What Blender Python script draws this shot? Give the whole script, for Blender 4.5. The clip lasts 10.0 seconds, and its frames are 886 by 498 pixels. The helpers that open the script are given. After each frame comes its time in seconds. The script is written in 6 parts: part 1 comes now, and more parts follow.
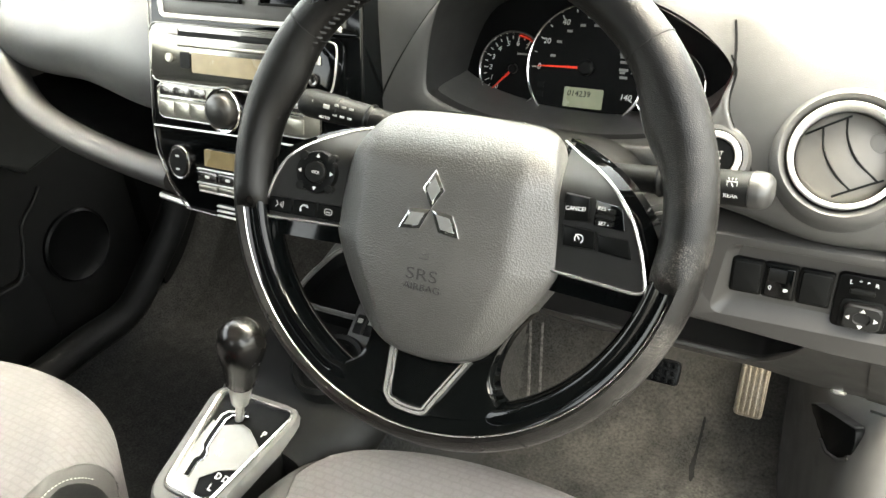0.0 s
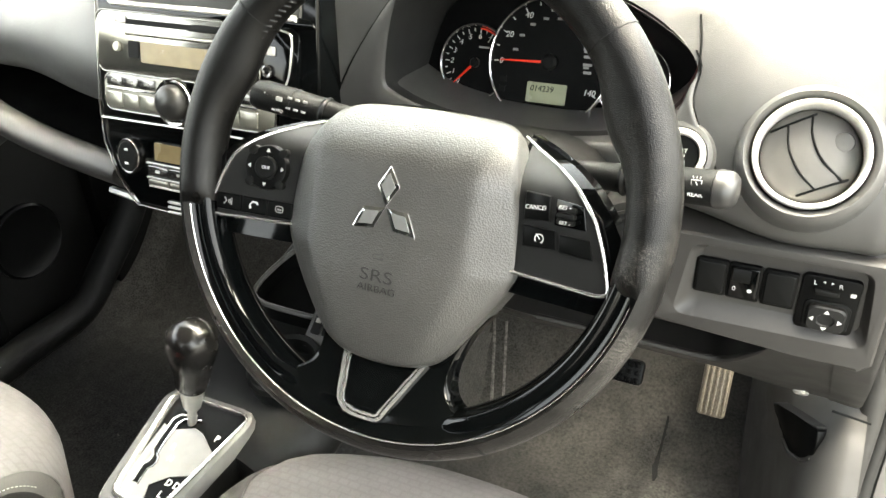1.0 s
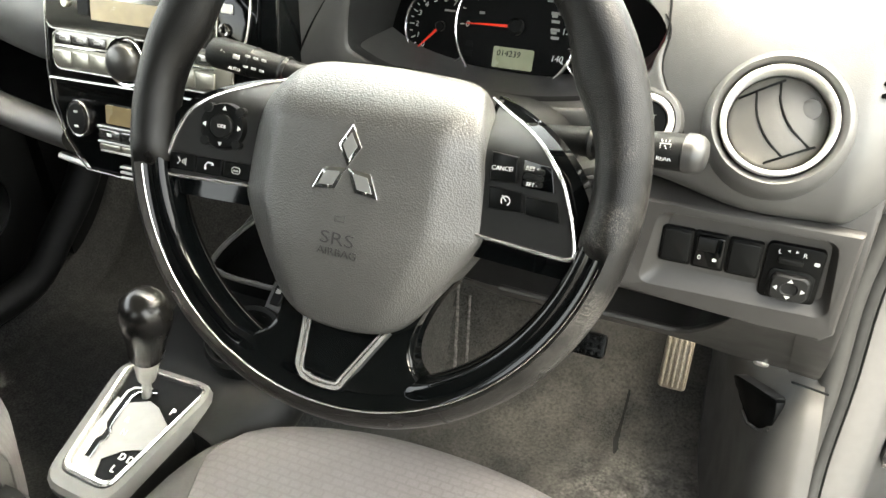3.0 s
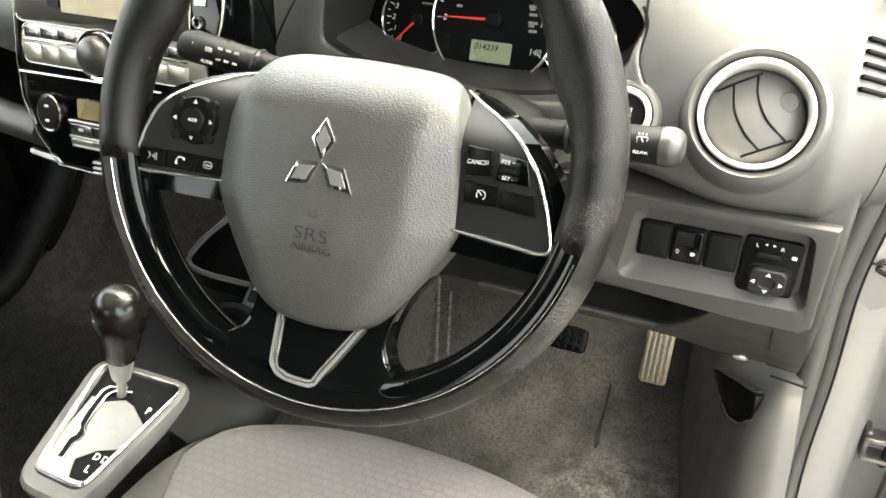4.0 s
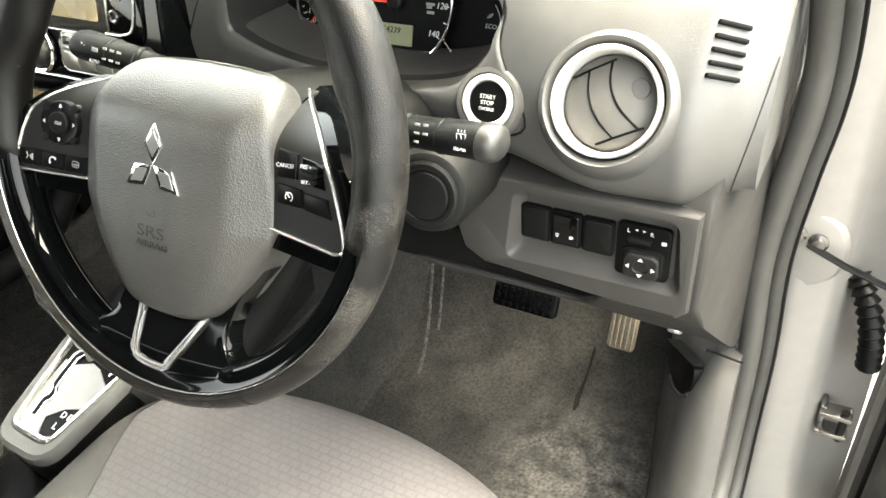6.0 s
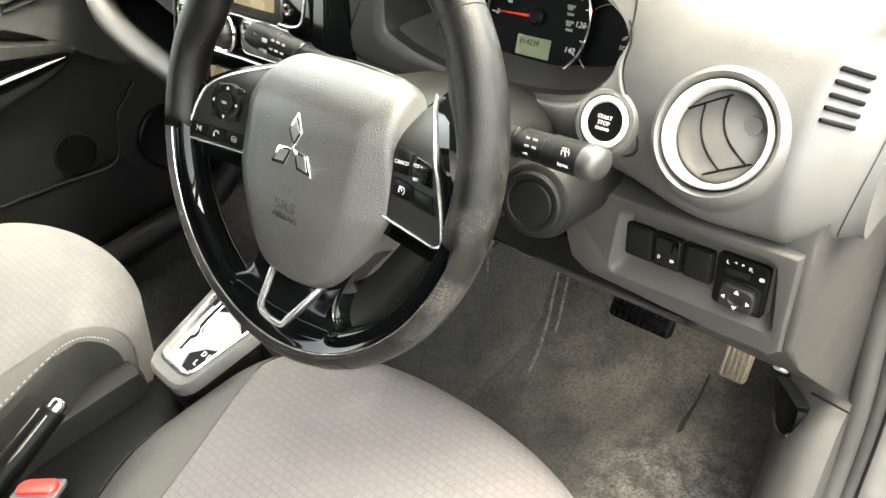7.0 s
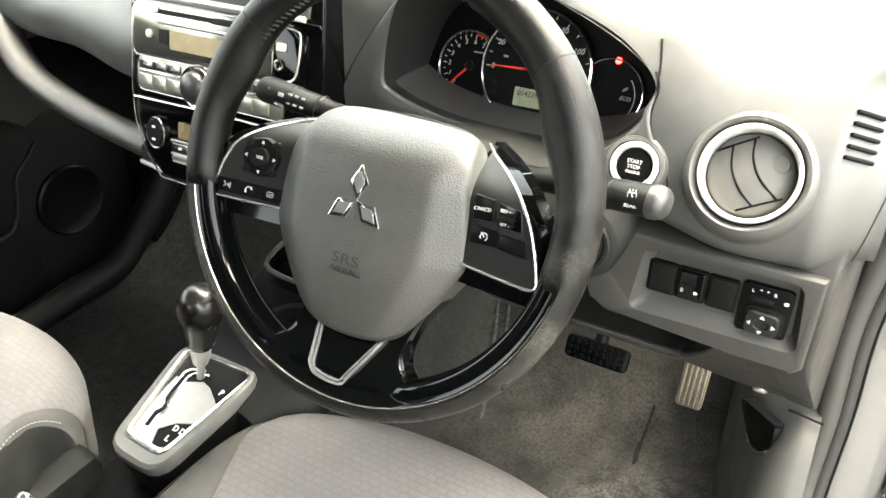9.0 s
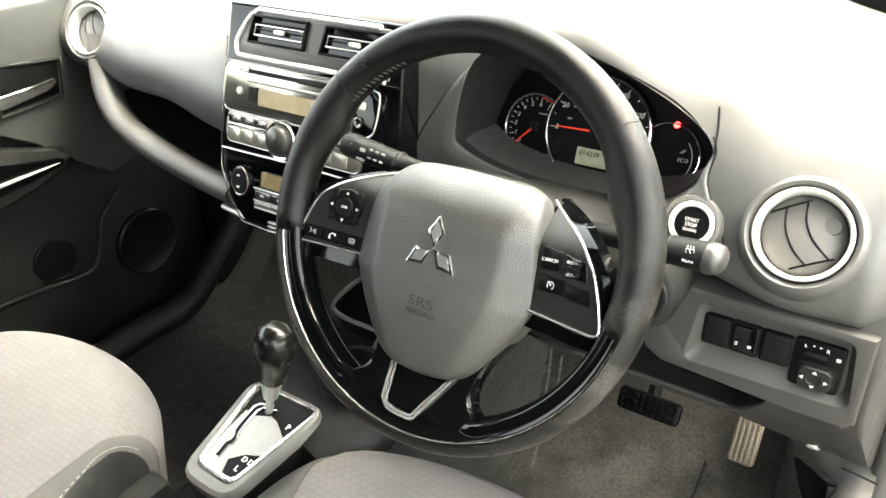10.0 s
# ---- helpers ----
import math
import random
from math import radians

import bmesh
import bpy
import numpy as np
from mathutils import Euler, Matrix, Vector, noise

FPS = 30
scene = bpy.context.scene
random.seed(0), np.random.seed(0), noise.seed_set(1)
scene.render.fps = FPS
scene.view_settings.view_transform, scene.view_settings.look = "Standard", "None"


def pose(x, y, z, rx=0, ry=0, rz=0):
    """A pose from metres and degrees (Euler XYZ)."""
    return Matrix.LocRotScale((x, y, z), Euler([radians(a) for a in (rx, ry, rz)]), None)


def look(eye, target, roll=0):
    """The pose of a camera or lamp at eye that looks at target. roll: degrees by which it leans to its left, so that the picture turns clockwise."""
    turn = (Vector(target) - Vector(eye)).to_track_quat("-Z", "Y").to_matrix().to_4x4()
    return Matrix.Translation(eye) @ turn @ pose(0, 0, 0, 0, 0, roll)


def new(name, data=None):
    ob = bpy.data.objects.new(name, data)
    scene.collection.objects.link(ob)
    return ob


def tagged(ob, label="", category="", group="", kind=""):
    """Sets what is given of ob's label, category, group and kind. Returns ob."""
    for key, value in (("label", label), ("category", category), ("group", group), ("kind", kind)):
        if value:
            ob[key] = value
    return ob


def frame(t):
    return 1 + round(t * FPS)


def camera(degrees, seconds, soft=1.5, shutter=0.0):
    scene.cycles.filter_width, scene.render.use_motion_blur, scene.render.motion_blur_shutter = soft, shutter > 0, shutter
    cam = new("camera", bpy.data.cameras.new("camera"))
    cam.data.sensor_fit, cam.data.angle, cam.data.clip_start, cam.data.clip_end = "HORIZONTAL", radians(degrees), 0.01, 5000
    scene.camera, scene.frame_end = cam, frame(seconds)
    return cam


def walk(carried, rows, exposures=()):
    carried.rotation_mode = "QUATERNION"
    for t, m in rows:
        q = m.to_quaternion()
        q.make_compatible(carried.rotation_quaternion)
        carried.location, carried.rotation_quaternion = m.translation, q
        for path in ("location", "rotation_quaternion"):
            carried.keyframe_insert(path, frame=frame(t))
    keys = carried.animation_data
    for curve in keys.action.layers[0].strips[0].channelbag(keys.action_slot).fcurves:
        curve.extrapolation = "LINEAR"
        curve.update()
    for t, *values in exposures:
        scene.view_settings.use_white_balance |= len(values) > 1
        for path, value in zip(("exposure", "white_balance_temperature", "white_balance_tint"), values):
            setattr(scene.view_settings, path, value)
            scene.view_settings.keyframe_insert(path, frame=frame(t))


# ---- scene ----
cam = camera(59.3, 10.0)
K = 1.21  # the plan below is drawn in units of 1.21 m
METRES, EYE, TILT, LEAN, TURN = 0.507 * K, (0.2035 * K, -0.364 * K, 0.8058 * K), -30.41, 3.48, 27.51
ROWS = [
    (0.0, 0.0, 0.0, 0.0, 0.0, 0.0, 0.0),
    (0.5, 0.0127, 0.0188, 0.0024, -1.21, 0.03, 0.17),
    (1.0, 0.0137, 0.0379, 0.0041, -2.38, -0.28, -0.15),
    (1.5, 0.0033, 0.0763, -0.0074, -3.58, -1.06, -0.9),
    (2.0, 0.0016, 0.0815, -0.003, -4.26, -1.6, -0.49),
    (2.5, 0.0043, 0.0637, -0.012, -4.56, -1.67, -0.64),
    (4.0, 0.0245, 0.0734, -0.0152, -6.29, -2.07, -0.38),
    (4.5, 0.0195, 0.0593, -0.0217, -6.49, -2.44, -0.56),
    (5.0, 0.0359, 0.0538, -0.0309, -5.95, -3.88, -0.21),
    (5.5, 0.1582, 0.0456, 0.009, -4.71, -4.79, 2.15),
    (5.7, 0.2473, 0.0608, 0.0349, -3.06, -5.40, 1.96),
    (6.8, 0.3928, -0.0285, 0.0788, 10.73, -7.22, -5.00),
    (7.0, 0.3904, -0.0432, 0.0641, 12.34, -7.25, -6.03),
    (7.5, 0.3035, -0.0741, 0.0375, 13.74, -7.9, -8.06),
    (8.0, 0.1687, -0.074, 0.03, 9.15, -5.95, -7.43),
    (8.5, 0.1394, -0.0638, 0.0277, 2.26, -3.8, -4.37),
    (9.0, 0.1129, -0.0863, 0.0286, 0.87, -2.16, -3.73),
    (9.5, 0.0819, -0.1364, 0.0289, 2.39, -0.21, -4.55),
    (10.0, 0.0839, -0.1726, 0.0224, 4.32, 1.29, -5.5),
]
walk(cam, [(t, pose(*EYE, TILT, LEAN, TURN) @ pose(METRES * x, METRES * y, METRES * z, 90 + pitch, roll, yaw)) for t, x, y, z, yaw, pitch, roll in ROWS], [(0.0, 4.44, 7500, 4), (5.5, 4.42, 7550, 4), (7.8, 4.52, 7450, 4), (10.0, 4.40, 7400, 4)])

# ---- world and sun ----
world = bpy.data.worlds.new("sky")
scene.world = world
world.use_nodes = True
wn = world.node_tree
sky = wn.nodes.new("ShaderNodeTexSky")
sky.sky_type, sky.sun_disc = "NISHITA", False
sky.sun_elevation, sky.sun_rotation = radians(70), radians(53)
sky.air_density, sky.dust_density, sky.ozone_density = 1.0, 4.0, 0.6
haze = wn.nodes.new("ShaderNodeHueSaturation")
haze.inputs["Saturation"].default_value = 0.45
wn.links.new(sky.outputs[0], haze.inputs["Color"])
wn.links.new(haze.outputs[0], wn.nodes["Background"].inputs[0])
wn.nodes["Background"].inputs[1].default_value = 0.150
sun = new("sun", bpy.data.lights.new("sun", "SUN"))
sun.data.energy, sun.data.angle, sun.data.color = 1.65, radians(60), (1.0, 0.955, 0.89)
sun.matrix_basis = look((0.62, 0.46, 2.1), (0, 0, 0))


from mathutils.bvhtree import BVHTree


# ---- shape helpers ----
def rrect(w, h, r, n=5, cx=0.0, cy=0.0):
    """Rounded rectangle outline, counter-clockwise."""
    out = []
    for sx, sy, a0 in ((1, 1, 0), (-1, 1, 90), (-1, -1, 180), (1, -1, 270)):
        for i in range(n + 1):
            a = radians(a0 + 90 * i / n)
            out.append((cx + sx * (w / 2 - r) + r * math.cos(a), cy + sy * (h / 2 - r) + r * math.sin(a)))
    return out


def circle(r, n=32, cx=0.0, cy=0.0):
    return [(cx + r * math.cos(2 * math.pi * i / n), cy + r * math.sin(2 * math.pi * i / n)) for i in range(n)]


def spline(pts, n=6, closed=False):
    """Catmull-Rom curve through points of any dimension."""
    p = [np.array(q, float) for q in pts]
    k = len(p)
    out = []
    for i in range(k if closed else k - 1):
        if closed:
            a, b, c, d = p[i - 1], p[i], p[(i + 1) % k], p[(i + 2) % k]
        else:
            b, c = p[i], p[i + 1]
            a = p[i - 1] if i else 2 * b - c
            d = p[i + 2] if i + 2 < k else 2 * c - b
        for j in range(n):
            t = j / n
            out.append(0.5 * (2 * b + (c - a) * t + (2 * a - 5 * b + 4 * c - d) * t * t + (3 * b - a - 3 * c + d) * t ** 3))
    if not closed:
        out.append(p[-1])
    return [tuple(q) for q in out]


def axes(origin, ux, uy):
    """Frame with its x along ux and its y near uy."""
    ux = Vector(ux).normalized()
    uz = ux.cross(Vector(uy)).normalized()
    uy = uz.cross(ux)
    m = Matrix.Identity(4)
    for i, v in enumerate((ux, uy, uz)):
        m.col[i][:3] = v
    m.translation = origin
    return m


def solid(pts, z0, z1, bevel=0.0, seg=2, m=None, back=False):
    """Prism over an outline, with its front edges rounded."""
    bm = bmesh.new()
    lo = [bm.verts.new((x, y, z0)) for x, y in pts]
    hi = [bm.verts.new((x, y, z1)) for x, y in pts]
    n = len(pts)
    bm.faces.new(lo[::-1])
    top = bm.faces.new(hi)
    for i in range(n):
        bm.faces.new((lo[i], lo[(i + 1) % n], hi[(i + 1) % n], hi[i]))
    if bevel:
        bmesh.ops.bevel(bm, geom=list(top.edges), offset=bevel, segments=seg, affect="EDGES", profile=0.5, clamp_overlap=True)
    bmesh.ops.recalc_face_normals(bm, faces=bm.faces)
    if m is not None:
        bm.transform(m)
    return bm


def block(cx, cy, cz, sx, sy, sz, bevel=0.004, m=None, seg=2):
    bm = bmesh.new()
    bmesh.ops.create_cube(bm, size=1)
    bm.transform(Matrix.Translation((cx, cy, cz)) @ Matrix.Diagonal((sx, sy, sz, 1)))
    if bevel:
        bmesh.ops.bevel(bm, geom=bm.edges[:], offset=bevel, segments=seg, affect="EDGES", profile=0.5, clamp_overlap=True)
    if m is not None:
        bm.transform(m)
    return bm


def lathe(prof, n=40, m=None, cap=True):
    """Turned shape: (radius, height) from bottom to top."""
    bm = bmesh.new()
    rings = [[bm.verts.new((r * math.cos(2 * math.pi * i / n), r * math.sin(2 * math.pi * i / n), z)) for i in range(n)] for r, z in prof]
    for a, b in zip(rings, rings[1:]):
        for i in range(n):
            bm.faces.new((a[i], a[(i + 1) % n], b[(i + 1) % n], b[i]))
    if cap:
        bm.faces.new(rings[0][::-1])
        bm.faces.new(rings[-1])
    if m is not None:
        bm.transform(m)
    return bm


def loft(rings, closed=True, cap=True, around=False):
    """Skin over rings of points; closed: each ring is a loop; around: the last ring joins the first."""
    bm = bmesh.new()
    vs = [[bm.verts.new(p) for p in ring] for ring in rings]
    k = len(vs[0])
    pairs = list(zip(vs, vs[1:])) + ([(vs[-1], vs[0])] if around else [])
    for a, b in pairs:
        for i in range(k if closed else k - 1):
            bm.faces.new((a[i], a[(i + 1) % k], b[(i + 1) % k], b[i]))
    if cap and closed and not around:
        bm.faces.new(vs[0][::-1])
        bm.faces.new(vs[-1])
    bmesh.ops.recalc_face_normals(bm, faces=bm.faces)
    return bm


def tube(path, r, n=8, closed=False, flat=1.0, up=(0, 0, 1)):
    """Round bar along a path; r may be a list; flat squashes it along the up direction."""
    p = [Vector(q) for q in path]
    k = len(p)
    rings = []
    for i, c in enumerate(p):
        a = p[i - 1] if (i or closed) else c
        b = p[(i + 1) % k] if (i + 1 < k or closed) else c
        t = (b - a).normalized()
        s = t.cross(Vector(up))
        s = s.normalized() if s.length > 1e-6 else t.orthogonal().normalized()
        u = s.cross(t)
        rad = r[i] if isinstance(r, (list, tuple)) else r
        rings.append([c + rad * (math.cos(2 * math.pi * j / n) * s + flat * math.sin(2 * math.pi * j / n) * u) for j in range(n)])
    return loft(rings, True, True, closed)


def merge(*bms):
    out = bmesh.new()
    for b in bms:
        me = bpy.data.meshes.new("tmp")
        b.to_mesh(me)
        b.free()
        out.from_mesh(me)
        bpy.data.meshes.remove(me)
    return out


def letters(text, size, m, depth=0.0002, slant=0.0, bold=0.0):
    """Built-in font as a mesh, centred on m, reading along its x."""
    cu = bpy.data.curves.new("tmp", "FONT")
    cu.body, cu.size, cu.extrude, cu.align_x, cu.align_y, cu.shear = text, size, depth, "CENTER", "CENTER", slant
    cu.offset, cu.resolution_u = bold, 3
    ob = bpy.data.objects.new("tmp", cu)
    scene.collection.objects.link(ob)
    me = bpy.data.meshes.new_from_object(ob.evaluated_get(bpy.context.evaluated_depsgraph_get()))
    bm = bmesh.new()
    bm.from_mesh(me)
    bpy.data.objects.remove(ob)
    bpy.data.curves.remove(cu)
    bpy.data.meshes.remove(me)
    bm.transform(m)
    return bm


def carve(bm, cutters):
    """bm with the closed cutters taken out of it."""
    def temp(b):
        me = bpy.data.meshes.new("tmp")
        b.to_mesh(me)
        b.free()
        ob = bpy.data.objects.new("tmp", me)
        scene.collection.objects.link(ob)
        return ob
    base = temp(bm)
    obs = [temp(c) for c in cutters]
    for c in obs:
        mod = base.modifiers.new("cut", "BOOLEAN")
        mod.object, mod.operation, mod.solver = c, "DIFFERENCE", "EXACT"
    me = bpy.data.meshes.new_from_object(base.evaluated_get(bpy.context.evaluated_depsgraph_get()))
    out = bmesh.new()
    out.from_mesh(me)
    for ob in [base, *obs]:
        bpy.data.objects.remove(ob)
    bpy.data.meshes.remove(me)
    return out


def step(a, b, x):
    t = max(0.0, min(1.0, (x - a) / (b - a)))
    return t * t * (3 - 2 * t)


def mesh_of(name, bm, material, angle=35):
    bmesh.ops.recalc_face_normals(bm, faces=bm.faces)
    for f in bm.faces:
        f.smooth = True
    for e in bm.edges:
        if len(e.link_faces) == 2 and e.calc_face_angle(0) > radians(angle):
            e.smooth = False
    me = bpy.data.meshes.new(name)
    bm.to_mesh(me)
    bm.free()
    me.materials.append(material)
    return me


def thing(name, at, label, category, group="", kind=""):
    ob = new(name)
    ob.empty_display_size = 0.05
    ob.location = at
    return tagged(ob, label, category, group, kind)


def part(name, bm, material, parent, label="", angle=35):
    ob = new(name, mesh_of(name, bm, material, angle))
    ob.parent = parent
    if parent.type == "EMPTY":
        ob.matrix_parent_inverse = Matrix.Translation(parent.location).inverted()
    return tagged(ob, label)


def single(name, bm, material, label, category, group="", kind="", angle=35):
    return tagged(new(name, mesh_of(name, bm, material, angle)), label, category, group, kind)


# ---- materials ----
def material(name, colour, rough=0.6, metal=0.0, spread=0.12, scale=60.0, bump=0.0, bump_scale=900.0, coat=0.0, second=None, big=6.0, wear=0.0, spec=0.5, pattern="noise", rvar=0.06, blot=None):
    """Base colour varied at a fine and a broad scale, with roughness wear and a fine relief."""
    mt = bpy.data.materials.new(name)
    mt.use_nodes = True
    nt = mt.node_tree
    b = nt.nodes["Principled BSDF"]
    co = nt.nodes.new("ShaderNodeTexCoord")

    def noise_at(sc, detail=4):
        n = nt.nodes.new("ShaderNodeTexNoise")
        n.inputs["Scale"].default_value, n.inputs["Detail"].default_value = sc, detail
        nt.links.new(co.outputs["Object"], n.inputs["Vector"])
        return n.outputs["Fac"]

    def ramp(fac, lo, hi, c0, c1):
        r = nt.nodes.new("ShaderNodeValToRGB")
        r.color_ramp.elements[0].position, r.color_ramp.elements[1].position = lo, hi
        r.color_ramp.elements[0].color, r.color_ramp.elements[1].color = (*c0, 1), (*c1, 1)
        nt.links.new(fac, r.inputs[0])
        return r.outputs[0]
    dark = [c * (1 - spread) for c in colour]
    light = [min(1, c * (1 + spread)) for c in (second or colour)]
    fine = ramp(noise_at(scale), 0.35, 0.65, dark, light)
    broad = ramp(noise_at(big, 2), 0.3, 0.7, [1 - (spread * 0.6 if blot is None else blot)] * 3, [1, 1, 1])
    mul = nt.nodes.new("ShaderNodeMix")
    mul.data_type, mul.blend_type = "RGBA", "MULTIPLY"
    mul.inputs["Factor"].default_value = 1
    nt.links.new(fine, mul.inputs[6])
    nt.links.new(broad, mul.inputs[7])
    nt.links.new(mul.outputs[2], b.inputs["Base Color"])
    rr = ramp(noise_at(big * 4, 5), 0.3, 0.7, [max(0.02, rough - rvar - wear)] * 3, [min(1, rough + rvar + wear)] * 3)
    nt.links.new(rr, b.inputs["Roughness"])
    b.inputs["Metallic"].default_value = metal
    b.inputs["Coat Weight"].default_value = coat
    b.inputs["Coat Roughness"].default_value = 0.05
    b.inputs["Specular IOR Level"].default_value = spec
    if bump:
        if pattern == "grain":
            v = nt.nodes.new("ShaderNodeTexVoronoi")
            v.inputs["Scale"].default_value = bump_scale
            nt.links.new(co.outputs["Object"], v.inputs["Vector"])
            h = v.outputs["Distance"]
        elif pattern == "brush":
            mp = nt.nodes.new("ShaderNodeMapping")
            mp.inputs["Scale"].default_value = (1, 1, 12)
            nt.links.new(co.outputs["Object"], mp.inputs["Vector"])
            n = nt.nodes.new("ShaderNodeTexNoise")
            n.inputs["Scale"].default_value = bump_scale
            nt.links.new(mp.outputs[0], n.inputs["Vector"])
            h = n.outputs["Fac"]
        else:
            h = noise_at(bump_scale, 3)
        bp = nt.nodes.new("ShaderNodeBump")
        bp.inputs["Strength"].default_value, bp.inputs["Distance"].default_value = bump, 0.001
        nt.links.new(h, bp.inputs["Height"])
        nt.links.new(bp.outputs[0], b.inputs["Normal"])
    return mt


CONSOLE = material("console_plastic", (0.0058, 0.0060, 0.0059), 0.5, spec=0.13, bump=0.15, bump_scale=900, spread=0.06)
DOORT = material("door_trim_plastic", (0.019, 0.0200, 0.0196), 0.52, spec=0.26, bump=0.15, bump_scale=900, spread=0.06)
FLAP = material("vent_flap_plastic", (0.066, 0.063, 0.058), 0.5, spread=0.05)
FACED = material("switch_grey", (0.0075, 0.0076, 0.0075), 0.48, spec=0.22, spread=0.06)
DASH = material("dash_plastic", (0.050, 0.0494, 0.0472), 0.42, spec=0.6, bump=0.12, bump_scale=1300, pattern="grain", spread=0.06)
DASHL = material("lower_dash_plastic", (0.026, 0.0247, 0.0232), 0.5, spec=0.42, bump=0.15, bump_scale=900, spread=0.06)
KICK = material("kick_panel_plastic", (0.044, 0.0425, 0.0395), 0.5, bump=0.15, bump_scale=900, spread=0.06)
BINNACLE = material("binnacle_plastic", (0.014, 0.0142, 0.0138), 0.55, spec=0.25, bump=0.15, bump_scale=900, spread=0.06)
DARK = material("dark_plastic", (0.0040, 0.0043, 0.0042), 0.5, spec=0.11, bump=0.2, bump_scale=800, spread=0.1)
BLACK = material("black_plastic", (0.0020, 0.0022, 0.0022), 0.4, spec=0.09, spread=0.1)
GLOSS = material("gloss_black", (0.0012, 0.0015, 0.0016), 0.06, spec=0.20, spread=0.1, rvar=0.015)
LEATHER = material("rim_leather", (0.0026, 0.0025, 0.0024), 0.33, spec=0.25, bump=0.26, bump_scale=1400, pattern="grain", spread=0.2)
lw = LEATHER.node_tree
lco = lw.nodes.new("ShaderNodeTexCoord")
wear_fac = []
for sc, lo, hi in ((1700, 0.53, 0.62), (34, 0.42, 0.66)):
    nz = lw.nodes.new("ShaderNodeTexNoise")
    nz.inputs["Scale"].default_value, nz.inputs["Detail"].default_value = sc, 4
    lw.links.new(lco.outputs["Object"], nz.inputs["Vector"])
    mr = lw.nodes.new("ShaderNodeMapRange")
    mr.inputs["From Min"].default_value, mr.inputs["From Max"].default_value = lo, hi
    lw.links.new(nz.outputs["Fac"], mr.inputs["Value"])
    wear_fac.append(mr.outputs[0])
wm = lw.nodes.new("ShaderNodeMath")
wm.operation = "MULTIPLY"
lw.links.new(wear_fac[0], wm.inputs[0])
lw.links.new(wear_fac[1], wm.inputs[1])
wx = lw.nodes.new("ShaderNodeMix")
wx.data_type = "RGBA"
lsh = lw.nodes["Principled BSDF"]
wd = lw.nodes.new("ShaderNodeVectorMath")
wd.operation = "DISTANCE"
wd.inputs[1].default_value = (0.148 * K, -0.03 * K, 0.565 * K)
lw.links.new(lco.outputs["Object"], wd.inputs[0])
wr = lw.nodes.new("ShaderNodeMapRange")
wr.inputs["From Min"].default_value, wr.inputs["From Max"].default_value, wr.inputs["To Min"].default_value, wr.inputs["To Max"].default_value = 0.14, 0.02, 0.06, 1.5
lw.links.new(wd.outputs["Value"], wr.inputs["Value"])
wk = lw.nodes.new("ShaderNodeMath")
wk.operation = "MULTIPLY"
wk.use_clamp = True
lw.links.new(wm.outputs[0], wk.inputs[0])
lw.links.new(wr.outputs[0], wk.inputs[1])
lw.links.new(wk.outputs[0], wx.inputs["Factor"])
lw.links.new(lsh.inputs["Base Color"].links[0].from_socket, wx.inputs[6])
wx.inputs[7].default_value = (0.10, 0.094, 0.086, 1)
lw.links.new(wx.outputs[2], lsh.inputs["Base Color"])
SHIFTER = material("shift_knob_leather", (0.0040, 0.0038, 0.0036), 0.26, spec=0.42, bump=0.06, bump_scale=900, pattern="grain", spread=0.1)
# pad vinyl darkened to paint in the shade of the embossing
EMBOSS_SHADE = material("embossed_vinyl_shade", (0.010, 0.0095, 0.009), 0.5, spread=0.06)
PAD = material("airbag_vinyl", (0.045, 0.0438, 0.0411), 0.40, bump=0.32, bump_scale=800, pattern="grain", spread=0.06)
CHROME = material("chrome", (0.85, 0.85, 0.84), 0.1, 1.0, spread=0.04, rvar=0.015)
BRIGHT = material("satin_chrome", (0.60, 0.595, 0.58), 0.22, 0.85, spread=0.04, rvar=0.015)
GATE = material("gate_silver", (0.21, 0.206, 0.195), 0.35, 0.4, spread=0.05, rvar=0.03)
SILVER = material("silver_paint", (0.58, 0.57, 0.54), 0.35, 0.35, spread=0.05, rvar=0.015)
SATIN = material("satin_silver", (0.55, 0.54, 0.5), 0.3, 0.7, spread=0.05, rvar=0.015)
FACE = material("dark_chrome", (0.16, 0.155, 0.15), 0.22, 0.9, spread=0.05, rvar=0.015)
KNOB = material("dark_satin_knob", (0.028, 0.0275, 0.026), 0.28, 0.3, spread=0.05, rvar=0.02)
EMBLEM = material("emblem_grey_chrome", (0.26, 0.255, 0.245), 0.32, 0.8, spread=0.05, rvar=0.015)
AUDIO = material("audio_silver", (0.30, 0.29, 0.25), 0.3, 0.8, spread=0.06, rvar=0.015)
RADIO = material("radio_face", (0.20, 0.195, 0.175), 0.16, 0.85, spread=0.06, rvar=0.02)
BEIGE = material("console_silver_plastic", (0.078, 0.0765, 0.073), 0.45, 0.1, spread=0.05)
AMBER = material("amber_display", (0.21, 0.160, 0.082), 0.25, spread=0.08)
LCD = material("grey_green_display", (0.20, 0.21, 0.13), 0.25, spread=0.06)
WHITE = material("white_print", (0.5, 0.5, 0.485), 0.5, spread=0.03)
RED = material("red_plastic", (0.55, 0.02, 0.015), 0.35, spread=0.1)
NEEDLE = material("red_needle", (0.7, 0.03, 0.01), 0.4, spread=0.05)
GREYP = material("grey_print", (0.22, 0.22, 0.21), 0.6, spread=0.05)
BODY = material("silver_car_paint", (0.19, 0.182, 0.174), 0.35, 0.4, coat=0.5, spread=0.03, rvar=0.015)
SEAL = material("rubber_seal", (0.024, 0.0235, 0.022), 0.6, bump=0.2, spread=0.1)
